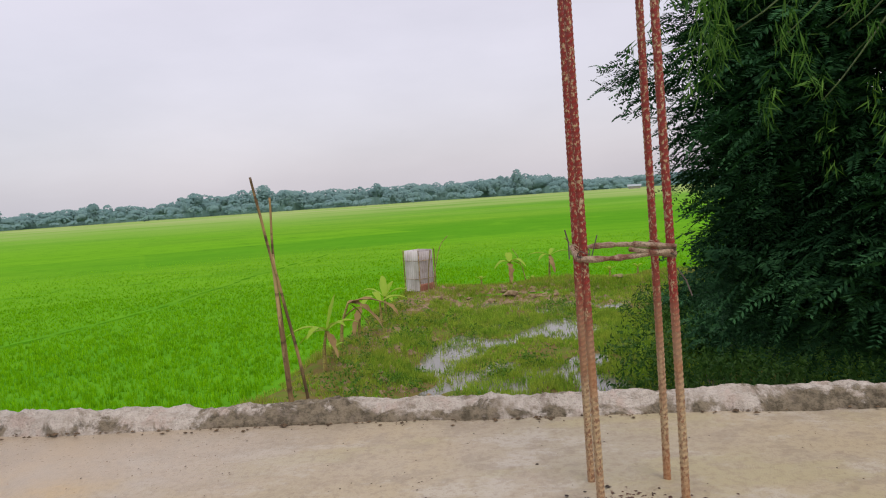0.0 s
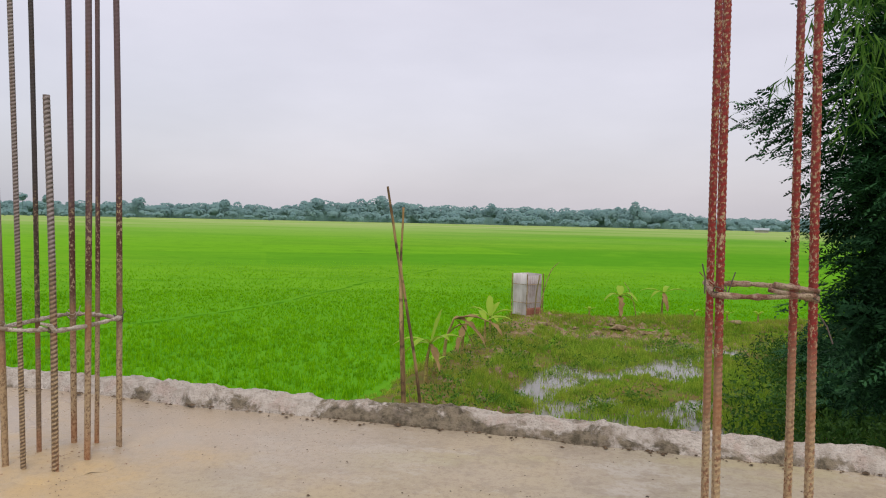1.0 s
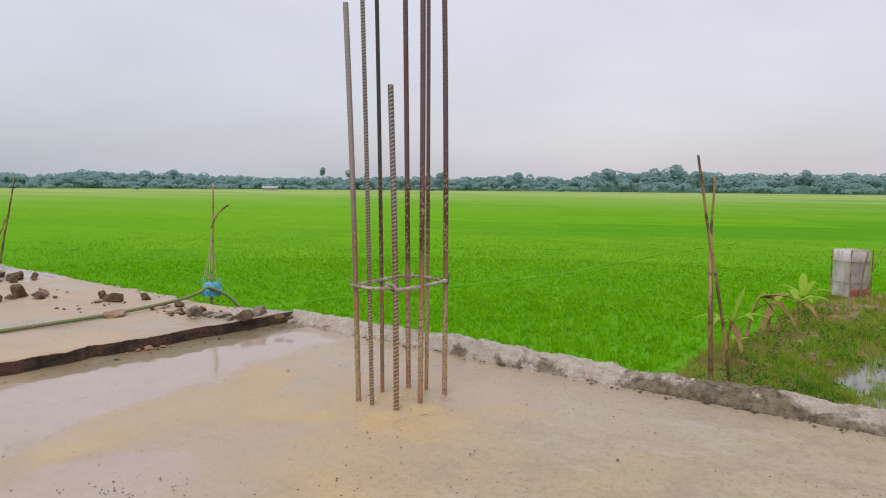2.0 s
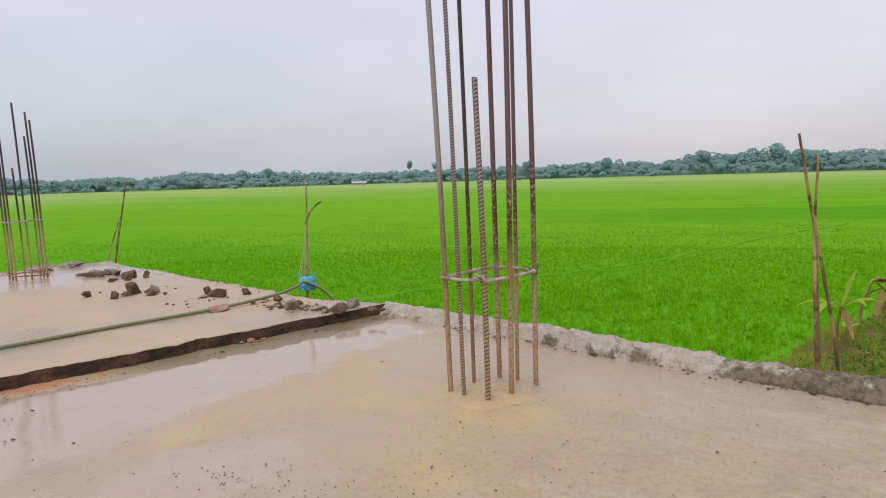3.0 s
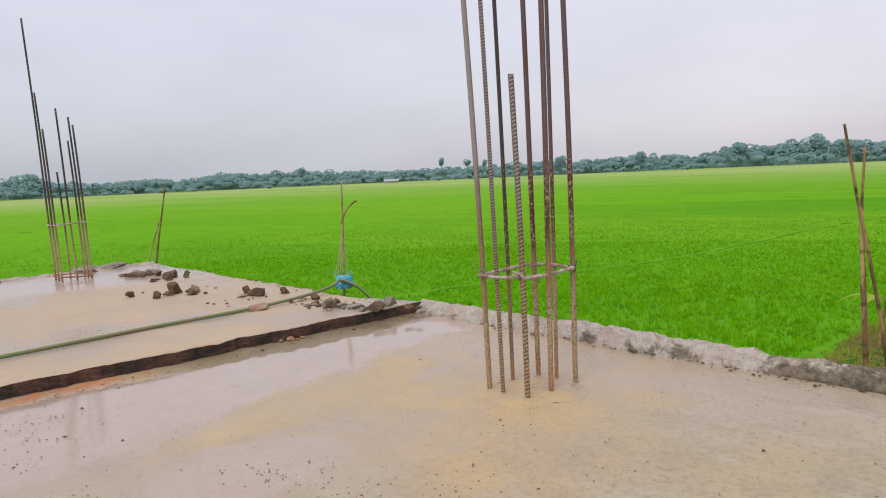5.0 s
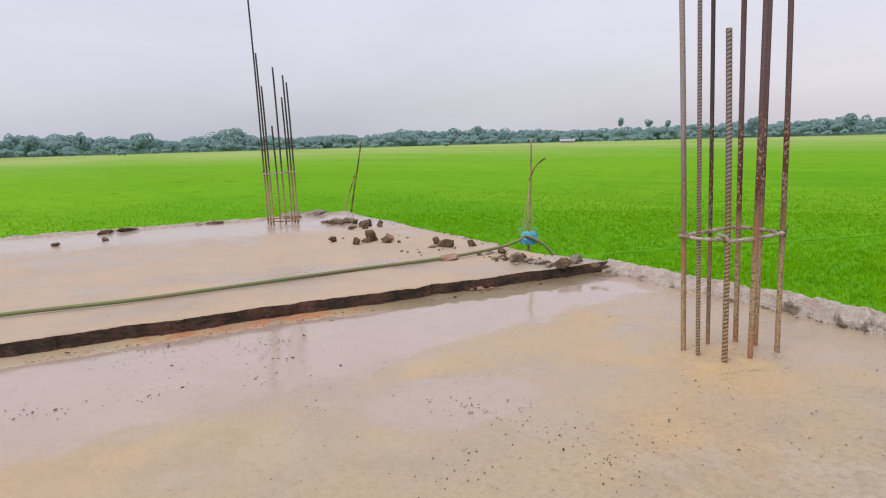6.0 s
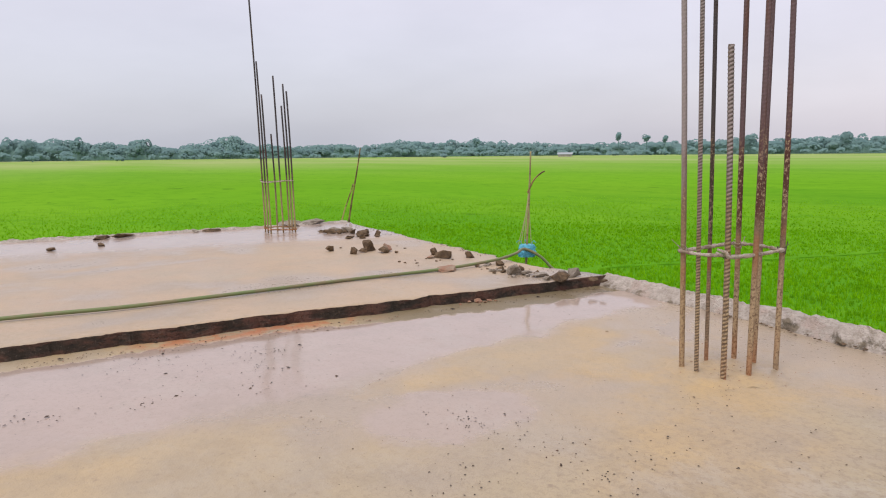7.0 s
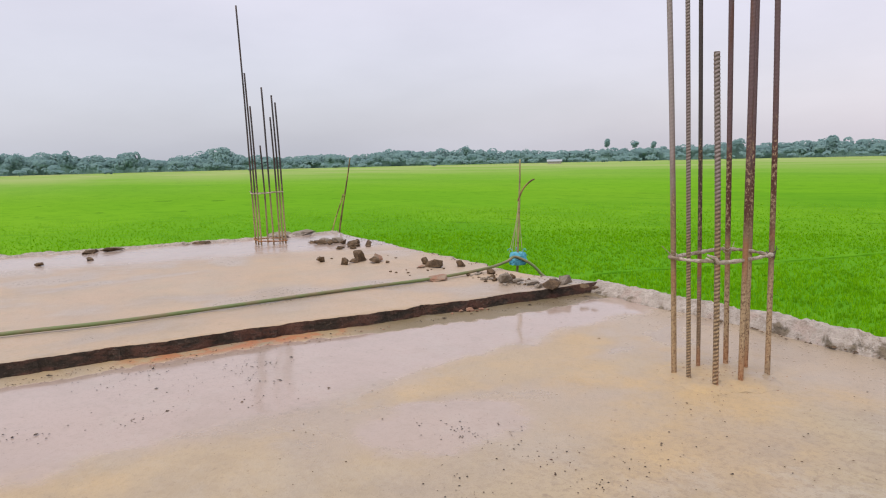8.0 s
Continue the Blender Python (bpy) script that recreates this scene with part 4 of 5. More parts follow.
def cage(name, label, at, bars, ties, bar_mats, tie_mat, fine=True, knots=True):
    """bars: (foot, top, radius, kind); ties: (bar numbers in order, height, hook). All in world places."""
    ob = thing(name, label, "column rebar", "column rebar cages", at=at)
    o = Vector(at)
    rel = []
    for foot, top, r, kind in bars:
        f, t = Vector(foot) - o, Vector(top) - o
        rel.append((f, t, r))
        f2 = f - (t - f).normalized() * 0.03
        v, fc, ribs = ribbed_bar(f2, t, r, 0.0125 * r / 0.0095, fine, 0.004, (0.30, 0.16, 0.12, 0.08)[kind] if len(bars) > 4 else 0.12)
        me = mesh_of("bar", v, fc, bar_mats[kind], True)
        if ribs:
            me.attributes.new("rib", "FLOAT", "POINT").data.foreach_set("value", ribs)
        part("bar", me, None, ob)
    for order, h, hook in ties:
        mid = sum((f.lerp(t, h / max(t.z, 0.01)) for f, t, r in rel), Vector()) / len(rel)
        pts = []
        for k in order:
            f, t, r = rel[k]
            p = f.lerp(t, (h - f.z) / (t.z - f.z))
            away = Vector((p.x - mid.x, p.y - mid.y, 0)).normalized()
            pts.append(p + away * (r + 0.006))
        v, fc = stirrup(pts, 0.0066 if fine else 0.0055, hook, h * 7)
        part("stirrup", mesh_of("stirrup", v, fc, tie_mat, True), None, ob, "bent tie caked in cement")
        if knots:
            for k, (f, t, r) in enumerate(rel):
                if k not in order:
                    continue
                p = f.lerp(t, (h - f.z) / (t.z - f.z))
                v, fc = wire_knot(p, r + 0.004, k + 3)
                part("tie_wire", mesh_of("tie_wire", v, fc, M_WIRE if k % 2 else tie_mat), None, ob)
    return ob


def splash(name, at, r, seed, label):
    """A thin uneven patch of spilled mortar at the foot of the bars."""
    rr = np.random.default_rng(int(seed))
    verts, faces = [(at[0], at[1], 0.010)], []
    n = 40
    for ring, z in ((0.55, 0.009), (0.85, 0.006), (1.0, -0.002)):
        for k in range(n):
            t = 2 * math.pi * k / n
            q = r * ring * (1 + 0.28 * fbm(math.cos(t) * 2, math.sin(t) * 2, seed))
            verts.append((at[0] + math.cos(t) * q, at[1] + math.sin(t) * q, z + 0.003 * rr.uniform(-1, 1)))
    for k in range(n):
        l = (k + 1) % n
        faces.append((0, 1 + k, 1 + l))
        for j in range(2):
            faces.append((1 + j * n + k, 1 + (j + 1) * n + k, 1 + (j + 1) * n + l, 1 + j * n + l))
    return tagged(new(name, mesh_of(name, verts, faces, M_SLAB, True)), label, "mortar spill", kind="structure")


BIG, SMALL = 0.0097, 0.0076
C_BARS = [
    ((-1.525, 1.857, 0), (-1.556, 1.834, 1.335), BIG, 3),
    ((-1.462, 1.851, 0), (-1.499, 1.822, 1.95), SMALL, 0),
    ((-1.522, 1.985, 0), (-1.543, 1.969, 1.70), SMALL, 1),
    ((-1.358, 1.849, 0), (-1.374, 1.837, 1.060), BIG, 0),
    ((-1.485, 2.092, 0), (-1.507, 2.074, 2.10), BIG, 2),
    ((-1.338, 1.957, 0), (-1.337, 1.955, 1.80), BIG, 2),
    ((-1.415, 2.105, 0), (-1.416, 2.104, 1.65), SMALL, 2),
    ((-1.325, 2.090, 0), (-1.334, 2.083, 1.42), BIG, 2),
]
cage("rebar_cage", "eight upright steel bars with a cement-caked tie", (-1.43, 1.97, 0), C_BARS,
     [((3, 0, 4, 7), 0.412, (-0.02, -0.02, 0.01))], (M_BAR_GREY, M_BAR_DARK, M_BAR_MAROON, M_BAR_PLAIN), M_TIE)
R_BARS = [
    ((0.400, 1.912, 0), (0.375, 1.914, 1.95), BIG, 0),
    ((0.386, 1.726, 0), (0.352, 1.728, 2.2), BIG, 0),
    ((0.584, 1.896, 0), (0.560, 1.899, 2.1), BIG, 0),
    ((0.572, 1.712, 0), (0.538, 1.716, 1.9), BIG, 0),
]
cage("rebar_cage", "four rust-red painted steel bars with a tie", (0.49, 1.81, 0), R_BARS,
     [((3, 2, 0, 1), 0.597, (-0.10, 0.004, 0.012))], (M_BAR_RED,), M_TIE_RED)
red = [o for o in scene.objects if o.name.startswith("rebar_cage")][-1]
for a, b in (((-0.148, -0.10, 0.595), (-0.155, -0.10, 0.66)), ((0.085, -0.10, 0.56), (0.11, -0.115, 0.50))):
    v, f = tube([a, tuple((p + q) / 2 + 0.004 for p, q in zip(a, b)), b], 0.0016, 5)
    part("wire_end", mesh_of("wire_end", v, f, M_WIRE), None, red, "loose end of binding wire")
F_C = Vector((-5.98, 2.10, UP))
F_H = (2.085, 1.515, 1.234, 0.91, 1.392, 1.156, 1.336, 1.268)
F_OFF = ((-0.10, -0.12), (0.0, -0.12), (0.10, -0.12), (-0.10, 0.0), (0.10, 0.0), (-0.10, 0.12), (0.0, 0.12), (0.10, 0.12))
F_BARS = []
for (du, dv), h in zip(F_OFF, F_H):
    q = house(du * 0.9, dv * 0.9)
    k = h - UP
    F_BARS.append(((F_C.x + q[0], F_C.y + q[1], UP), (F_C.x + q[0] - 0.010 * k, F_C.y + q[1] - 0.025 * k, h), 0.0085, 0))
far_cage = cage("rebar_cage", "eight dark upright steel bars with two rusty ties", tuple(F_C), F_BARS,
     [((0, 2, 7, 5), 0.50 - UP, (0.02, 0, 0)), ((0, 2, 7, 5), 0.030, (0.02, 0.02, 0))], (M_BAR_FAR,), M_TIE_RUST, fine=False, knots=False)
next(o for o in far_cage.children if o.name.startswith("stirrup")).data.materials[0] = M_TIE
splash("trim_mortar", (-1.42, 1.96), 0.19, 3.0, "thin mortar spill round the bar feet")
splash("trim_mortar", (0.49, 1.82), 0.20, 6.0, "thin gritty mortar spill round the bar feet")


# ---- bamboo poles ----
def pole(name, points, r0, r1, material, label, group="bamboo poles"):
    line = smooth_line(points, 14)
    n = len(line)
    radii = []
    for i, p in enumerate(line):
        node = 0.16 if (p.z * 4.2 + r0 * 90) % 1.0 < 0.10 else 0.0
        radii.append((r0 + (r1 - r0) * i / (n - 1)) * (1 + node))
    line = [p + Vector((0.006 * fbm(p.z * 2, r0 * 300), 0.006 * fbm(p.z * 2, r0 * 300 + 5), 0)) for p in line]
    v, f = tube(line, radii, 8)
    return tagged(new(name, mesh_of(name, v, f, material, True)), label, "bamboo pole", group)


pole("bamboo_pole", [(-0.50, 3.16, GROUND), (-0.54, 3.07, -0.6), (-0.556, 3.02, -0.02), (-0.66, 3.01, 0.60), (-0.703, 3.0, 0.875)], 0.009, 0.005, M_BAM_DARK, "thin dark bamboo pole leaning across another")
pole("bamboo_pole", [(-0.52, 3.12, GROUND), (-0.59, 3.05, -0.6), (-0.622, 3.03, -0.05), (-0.650, 3.03, 0.56)], 0.0105, 0.0085, M_BAM, "stout weathered bamboo pole at the slab edge")
pole("bamboo_pole", [(-0.545, 3.18, GROUND), (-0.60, 3.085, -0.6), (-0.628, 3.062, 0.0), (-0.652, 3.052, 0.5), (-0.648, 3.05, 0.79)], 0.008, 0.0045, M_BAM_DARK, "thin bamboo pole tied to a stouter one")
pole("bamboo_pole", [(-6.72, 3.15, GROUND), (-6.70, 3.10, -0.3), (-6.69, 3.11, 0.02), (-6.655, 3.17, 0.40), (-6.623, 3.235, 0.79)], 0.014, 0.006, M_BAM_DARK, "dark leaning bamboo pole behind the far slab")
pole("bamboo_pole", [(-6.76, 3.05, GROUND), (-6.74, 3.03, -0.3), (-6.72, 3.04, 0.02), (-6.665, 3.155, 0.42)], 0.008, 0.006, M_BAM, "short bamboo prop leaning on a pole")
pole("bamboo_pole", [(-3.60, 2.88, GROUND), (-3.59, 2.89, -0.5), (-3.580, 2.90, 0.08), (-3.570, 2.91, 0.45), (-3.562, 2.915, 0.74)], 0.010, 0.005, M_BAM_PALE, "thin pale pole with blue plastic tied on")
tw = pole("twig", [(-3.572, 2.902, 0.47), (-3.55, 2.93, 0.55), (-3.52, 2.965, 0.597), (-3.50, 2.985, 0.612)], 0.006, 0.004, M_BAM_DARK, "curved dry twig tied to the thin pole", "twigs")
tw["category"] = "twig"
for k, (a, b) in enumerate((((-3.575, 2.905, 0.44), (-3.598, 2.868, 0.14)), ((-3.574, 2.905, 0.40), (-3.608, 2.852, 0.13)), ((-3.575, 2.905, 0.46), (-3.588, 2.885, 0.14)), ((-3.573, 2.905, 0.47), (-3.562, 2.925, 0.13)))):
    a, b = Vector(a), Vector(b)
    v, f = tube([a, a.lerp(b, 0.5) + Vector((0, 0, -0.01)), b], 0.0022, 5)
    tagged(new("string", mesh_of("string", v, f, M_STRING)), "taut pale string from pole to slab edge", "string", "strings on the pole")


# ---- hose and blue plastic ----
hose_line = smooth_line([(-3.15, -3.4, 0.068), (-3.42, -1.9, 0.068), (-3.50, -0.8, 0.068), (-3.455, -0.03, 0.068), (-3.395, 0.40, 0.068), (-3.395, 0.90, 0.068), (-3.41, 1.51, 0.068), (-3.39, 2.08, 0.069), (-3.42, 2.50, 0.080),
                         (-3.50, 2.74, 0.092), (-3.548, 2.85, 0.106), (-3.50, 2.93, 0.065), (-3.45, 2.98, 0.0), (-3.40, 3.03, -0.12), (-3.40, 3.04, -0.6), (-3.45, 3.05, -2.2), (-3.3, 3.3, GROUND + 0.02), (-2.9, 3.9, GROUND + 0.015)], 10)
v, f = tube(hose_line, 0.0095, 8)
tagged(new("hose", mesh_of("hose", v, f, M_HOSE, True)), "green plastic water hose lying across the raised slab", "hose")


def plastic_wrap(at):
    """Crumpled plastic sheet wound round a pole, with loose tails."""
    ob = thing("plastic_wrap", "crumpled bright blue plastic tied round the pole foot", "plastic sheet", at=at)
    rr = np.random.default_rng(8)
    for name, r, h, z0 in (("fold", 0.046, 0.05, 0.012), ("fold", 0.041, 0.045, 0.048)):
        verts, faces, n, m = [], [], 30, 7
        for j in range(m):
            s = j / (m - 1)
            for k in range(n):
                t = 2 * math.pi * k / n
                q = r * (0.88 + 0.16 * math.sin(math.pi * s)) * (1 + 0.10 * math.sin(t * 7 + 3 * s) + rr.uniform(-0.08, 0.08))
                a, b = math.cos(t) * q * 1.25, math.sin(t) * q * 0.75
                verts.append((a * 0.62 - b * 0.78, a * 0.78 + b * 0.62, z0 + h * s + 0.004 * rr.uniform(-1, 1)))
        for j in range(m - 1):
            for k in range(n):
                l = (k + 1) % n
                faces.append((j * n + k, j * n + l, (j + 1) * n + l, (j + 1) * n + k))
        faces.append(tuple(range(n - 1, -1, -1)))
        faces.append(tuple((m - 1) * n + k for k in range(n)))
        part(name, mesh_of(name, verts, faces, M_BLUE), None, ob)
    for a, ln in ((0.6, 0.03), (2.6, 0.035), (4.0, 0.04)):
        d = Vector((math.cos(a), math.sin(a), 0))
        line = [d * 0.03 + Vector((0, 0, 0.09)), d * (0.03 + ln * 0.5) + Vector((0, 0, 0.12)), d * (0.03 + ln) + Vector((0, 0, 0.105))]
        v, f = tube(smooth_line(line, 4), 0.0022, 5)
        part("tail", mesh_of("tail", v, f, M_BLUE), None, ob)
    return ob


plastic_wrap((-3.578, 2.900, 0.036))


# ---- broken concrete on the raised slab ----
def chunk(at, size, seed, material, label, flat=0.6, long=1.2, turn=None, name="concrete_chunk"):
    """A broken lump with flat fracture faces and chipped edges."""
    rr = random.Random(seed)
    bm = bmesh.new()
    for _ in range(13):
        d = Vector((rr.gauss(0, 1), rr.gauss(0, 1), rr.gauss(0, 1))).normalized() * rr.uniform(0.82, 1.08)
        bm.verts.new((d.x * long, d.y, max(d.z, -0.45)))
    hull = bmesh.ops.convex_hull(bm, input=bm.verts)
    bmesh.ops.delete(bm, geom=[v for v in hull["geom_interior"] if isinstance(v, bmesh.types.BMVert)], context="VERTS")
    bmesh.ops.subdivide_edges(bm, edges=bm.edges[:], cuts=2, use_grid_fill=True)
    bmesh.ops.triangulate(bm, faces=bm.faces[:])
    for v in bm.verts:
        v.co += v.co.normalized() * (0.10 * fbm(v.co.x * 3 + seed, v.co.y * 3, v.co.z * 3))
        v.co = Vector((v.co.x, v.co.y, v.co.z * flat)) * size
    low = min(v.co.z for v in bm.verts)
    me = bpy.data.meshes.new(name)
    bm.to_mesh(me)
    bm.free()
    me.materials.append(material)
    ob = new(name, me)
    ob.matrix_world = pose(at[0], at[1], at[2] - low * 0.9, 0, 0, rr.uniform(0, 360) if turn is None else turn)
    return tagged(ob, label, "rubble", "rubble on the roof")


BROWN, RED, PALE = (M_CHUNK, "jagged lump of broken grey-brown concrete"), (M_CHUNK_RED, "reddish broken brick lump on the wet slab"), (M_CHUNK_PALE, "pale grey lump of crushed concrete")
CHUNKS = [  # place on the raised slab, half size, height ratio, length ratio, look
    (-4.563, 1.93, 0.032, 0.85, 1.1, BROWN), (-4.342, 2.003, 0.037, 0.85, 1.1, BROWN), (-4.43, 2.165, 0.064, 0.85, 1.15, BROWN), (-4.285, 2.207, 0.040, 0.7, 1.2, BROWN), (-4.33, 2.26, 0.036, 1.3, 1.0, RED), (-4.22, 2.27, 0.018, 0.7, 1.1, BROWN),
    (-4.50, 2.20, 0.036, 0.8, 1.2, BROWN), (-4.38, 2.10, 0.030, 0.7, 1.3, BROWN), (-3.90, 2.46, 0.030, 0.9, 1.2, BROWN), (-2.93, 2.45, 0.034, 0.5, 1.4, PALE), (-3.13, 2.47, 0.026, 0.9, 1.1, BROWN),
    (-3.97, 2.43, 0.036, 1.0, 1.0, BROWN), (-3.835, 2.40, 0.053, 0.8, 1.35, BROWN), (-3.86, 2.32, 0.024, 0.6, 1.3, RED), (-3.74, 2.555, 0.036, 1.0, 1.1, BROWN), (-3.385, 2.135, 0.050, 0.55, 1.4, RED),
    (-3.36, 2.50, 0.026, 1.0, 1.0, BROWN), (-3.20, 2.385, 0.022, 1.0, 1.0, BROWN), (-3.07, 2.38, 0.044, 1.0, 1.1, PALE), (-3.02, 2.43, 0.030, 0.8, 1.2, PALE), (-2.80, 2.47, 0.058, 0.5, 1.4, BROWN), (-2.80, 2.575, 0.040, 1.0, 1.2, PALE), (-2.60, 2.60, 0.02, 0.8, 1.2, BROWN), (-2.66, 2.585, 0.024, 0.8, 1.2, BROWN),
    (-5.59, 2.40, 0.050, 0.6, 1.5, BROWN), (-5.50, 2.44, 0.034, 0.8, 1.1, BROWN), (-5.462, 2.55, 0.036, 0.95, 1.0, BROWN), (-5.287, 2.554, 0.044, 0.85, 1.2, BROWN), (-5.35, 2.61, 0.038, 0.9, 1.1, BROWN), (-5.20, 2.645, 0.036, 0.85, 1.1, BROWN), (-5.70, 2.50, 0.055, 0.5, 1.3, PALE), (-5.60, 2.56, 0.055, 0.6, 1.2, PALE),
    (-5.828, 0.304, 0.034, 0.7, 1.2, BROWN), (-5.904, 0.640, 0.036, 0.5, 1.3, BROWN), (-6.42, 0.893, 0.07, 0.35, 1.5, BROWN), (-6.40, 0.72, 0.07, 0.3, 1.4, BROWN), (-6.5, 1.5, 0.06, 0.25, 1.6, PALE), (-6.45, 1.62, 0.06, 0.25, 1.6, BROWN), (-6.42, 2.35, 0.10, 0.25, 1.5, PALE), (-6.45, 2.55, 0.12, 0.32, 1.5, PALE), (-6.48, 2.42, 0.11, 0.28, 1.6, PALE),
]
for k, (x, y, q, fl, lg, (mat, lab)) in enumerate(CHUNKS):
    chunk((x, y, UP), q * 1.08, 20 + k, mat, lab, fl, lg)
rr = random.Random(4)
for k in range(26):
    u = rr.uniform(0, 1)
    chunk((-3.40 + 0.62 * u + rr.uniform(-0.05, 0.05), 2.36 + 0.10 * u + rr.gauss(0, 0.05), UP), rr.uniform(0.009, 0.024), 140 + k, M_CHUNK_PALE if k % 3 else M_CHUNK, "small jagged piece of broken concrete", rr.uniform(0.5, 0.9))
for k in range(14):
    chunk((rr.uniform(-5.8, -5.1), rr.uniform(2.35, 2.62), UP), rr.uniform(0.014, 0.032), 170 + k, M_CHUNK, "small jagged piece of broken concrete", rr.uniform(0.4, 0.8))
for k in range(12):
    chunk((rr.uniform(-4.7, -3.6), rr.uniform(2.05, 2.5), UP), rr.uniform(0.006, 0.014), 200 + k, M_CHUNK, "small jagged piece of broken concrete", rr.uniform(0.5, 0.8))
for k, (x, y, s) in enumerate(((-2.80, 1.93, 0.024), (-2.785, 1.985, 0.015), (-2.81, 1.88, 0.014), (-2.77, 1.945, 0.012), (-2.80, 1.82, 0.010), (-2.765, 2.01, 0.010))):
    chunk((x, y, 0.0), s, 60 + k, M_CHUNK_RED, "small red brick crumb below the step", 0.6)


def grit(name, n, zone, size, material, label, seed):
    """Loose stone chips strewn over the slab: zone gives (u, v, z) for a draw."""
    rr = np.random.default_rng(int(seed))
    base = np.array([(1, 0, 0), (-1, 0, 0), (0, 1, 0), (0, -1, 0), (0, 0, 1), (0, 0, -0.5)], float)
    tri = [(0, 2, 4), (2, 1, 4), (1, 3, 4), (3, 0, 4), (2, 0, 5), (1, 2, 5), (3, 1, 5), (0, 3, 5)]
    verts, faces = [], []
    for i in range(n):
        u, v, z = zone(rr)
        s = size * rr.uniform(0.4, 1.0) ** 1.5 * (2.0 if rr.uniform() < 0.025 else 1.0)
        a = rr.uniform(0, 6.28)
        c, sn = math.cos(a), math.sin(a)
        p = base * rr.uniform(0.6, 1.2, (6, 3)) * s * np.array((1.3, 0.9, 0.5))
        p = np.stack([p[:, 0] * c - p[:, 1] * sn, p[:, 0] * sn + p[:, 1] * c, p[:, 2]], -1) + np.array(house(u, v, z + s * 0.15))
        k = len(verts)
        verts += p.tolist()
        faces += [(k + a0, k + b0, k + c0) for a0, b0, c0 in tri]
    return tagged(new(name, mesh_of(name, verts, faces, material)), label, "grit", kind="stuff")


grit("grit", 1000, lambda r: (r.uniform(-2.9, 2.6), r.uniform(0.2, 2.4), 0.003), 0.0033, M_CHUNK, "dark stone chips scattered on the wet slab", 1)
grit("grit", 120, lambda r: (-2.90 + abs(r.normal(0, 0.03)), r.uniform(-0.3, 2.3), 0.003), 0.0055, M_CHIP, "dark crumbs fallen from the broken edge", 14)
grit("grit", 260, lambda r: (r.uniform(-2.4, 2.2), EDGE_V - 0.115 - abs(r.normal(0, 0.03)), 0.004), 0.010, M_CHUNK, "mortar crumbs along the kerb", 2)
grit("grit", 90, lambda r: (r.normal(-1.60, 0.10), r.normal(1.84, 0.10), 0.010), 0.0045, M_CHUNK_RED, "rust-stained crumbs round the bar feet", 9)
grit("grit", 260, lambda r: (r.normal(0.34, 0.08), r.normal(1.79, 0.05), 0.010), 0.0062, M_EDGE, "dark grit round the bar feet", 3)
grit("grit", 170, lambda r: (r.uniform(-6.4, -3.1), 2.38 - abs(r.normal(0, 0.07)), UP + 0.003), 0.0075, M_CHUNK, "concrete crumbs along the raised slab edge", 4)
grit("grit", 50, lambda r: (r.normal(-3.35, 0.14), r.normal(2.18, 0.07), UP + 0.003), 0.009, M_CHUNK, "concrete crumbs beside the pole", 5)
def near(x, y):
    """House axes of a place in the world."""
    return x * COS + y * SIN, y * COS - x * SIN


def strewn(r, spots):
    x, y, sx, sy = spots[int(r.integers(len(spots)))]
    u, v = near(x + r.normal(0, sx), y + r.normal(0, sy))
    return u, v, 0.003


WASHED = ((-2.75, 0.40, 0.05, 0.12), (-2.70, 0.30, 0.09, 0.10), (-2.50, 0.40, 0.12, 0.15), (-2.56, 0.76, 0.05, 0.06), (-2.36, 0.68, 0.08, 0.03), (-2.22, 0.26, 0.03, 0.09), (-2.27, -0.03, 0.04, 0.06), (-2.86, 0.15, 0.05, 0.10), (-2.82, 0.58, 0.04, 0.14), (-2.15, 0.60, 0.10, 0.12))
grit("grit", 300, lambda r: strewn(r, WASHED), 0.0040, M_CHIP, "dark chips washed into the shallow water film", 11)
LOOSE = ((-1.56, 0.99, 0.06, 0.05), (-1.48, 1.01, 0.08, 0.06), (-1.36, 1.07, 0.06, 0.10), (-1.12, 1.24, 0.10, 0.10), (-0.90, 1.40, 0.15, 0.15), (-1.29, 1.69, 0.05, 0.12), (-0.95, 2.05, 0.25, 0.20), (-0.25, 2.41, 0.35, 0.05), (0.0, 2.15, 0.30, 0.20), (0.10, 1.94, 0.18, 0.10), (0.7, 2.1, 0.35, 0.20), (-1.26, 0.73, 0.05, 0.06))
grit("grit", 330, lambda r: strewn(r, LOOSE), 0.0036, M_CHIP, "loose dark stone chips on the screed", 12)
grit("grit", 60, lambda r: (r.normal(-1.22, 0.14), r.normal(0.92, 0.05), 0.003), 0.0036, M_EDGE, "small patch of dark chips", 6)
grit("grit", 60, lambda r: (r.normal(-2.86, 0.04), r.uniform(-0.2, 1.2), 0.003), 0.007, M_CHUNK_RED, "red crumbs at the foot of the step", 7)


# ---- the hut, banana plants and saplings on the bank ----
def corrugated(width, height, waves, depth, thick=0.006):
    """A corrugated sheet standing in the x-z plane, from x = 0."""
    n = waves * 6
    verts, faces = [], []
    for j in range(5):
        for side in (0, thick):
            for i in range(n + 1):
                verts.append((width * i / n, depth * math.sin(2 * math.pi * waves * i / n) + side, height * j / 4))
    w = n + 1
    for j in range(4):
        for i in range(n):
            a, b = (2 * j) * w + i, (2 * j + 2) * w + i
            faces.append((a, a + 1, b + 1, b))
            faces.append((a + w, b + w, b + w + 1, a + w + 1))
    top = 8 * w
    for i in range(n):
        faces.append((top + i, top + i + 1, top + w + i + 1, top + w + i))
    return verts, faces


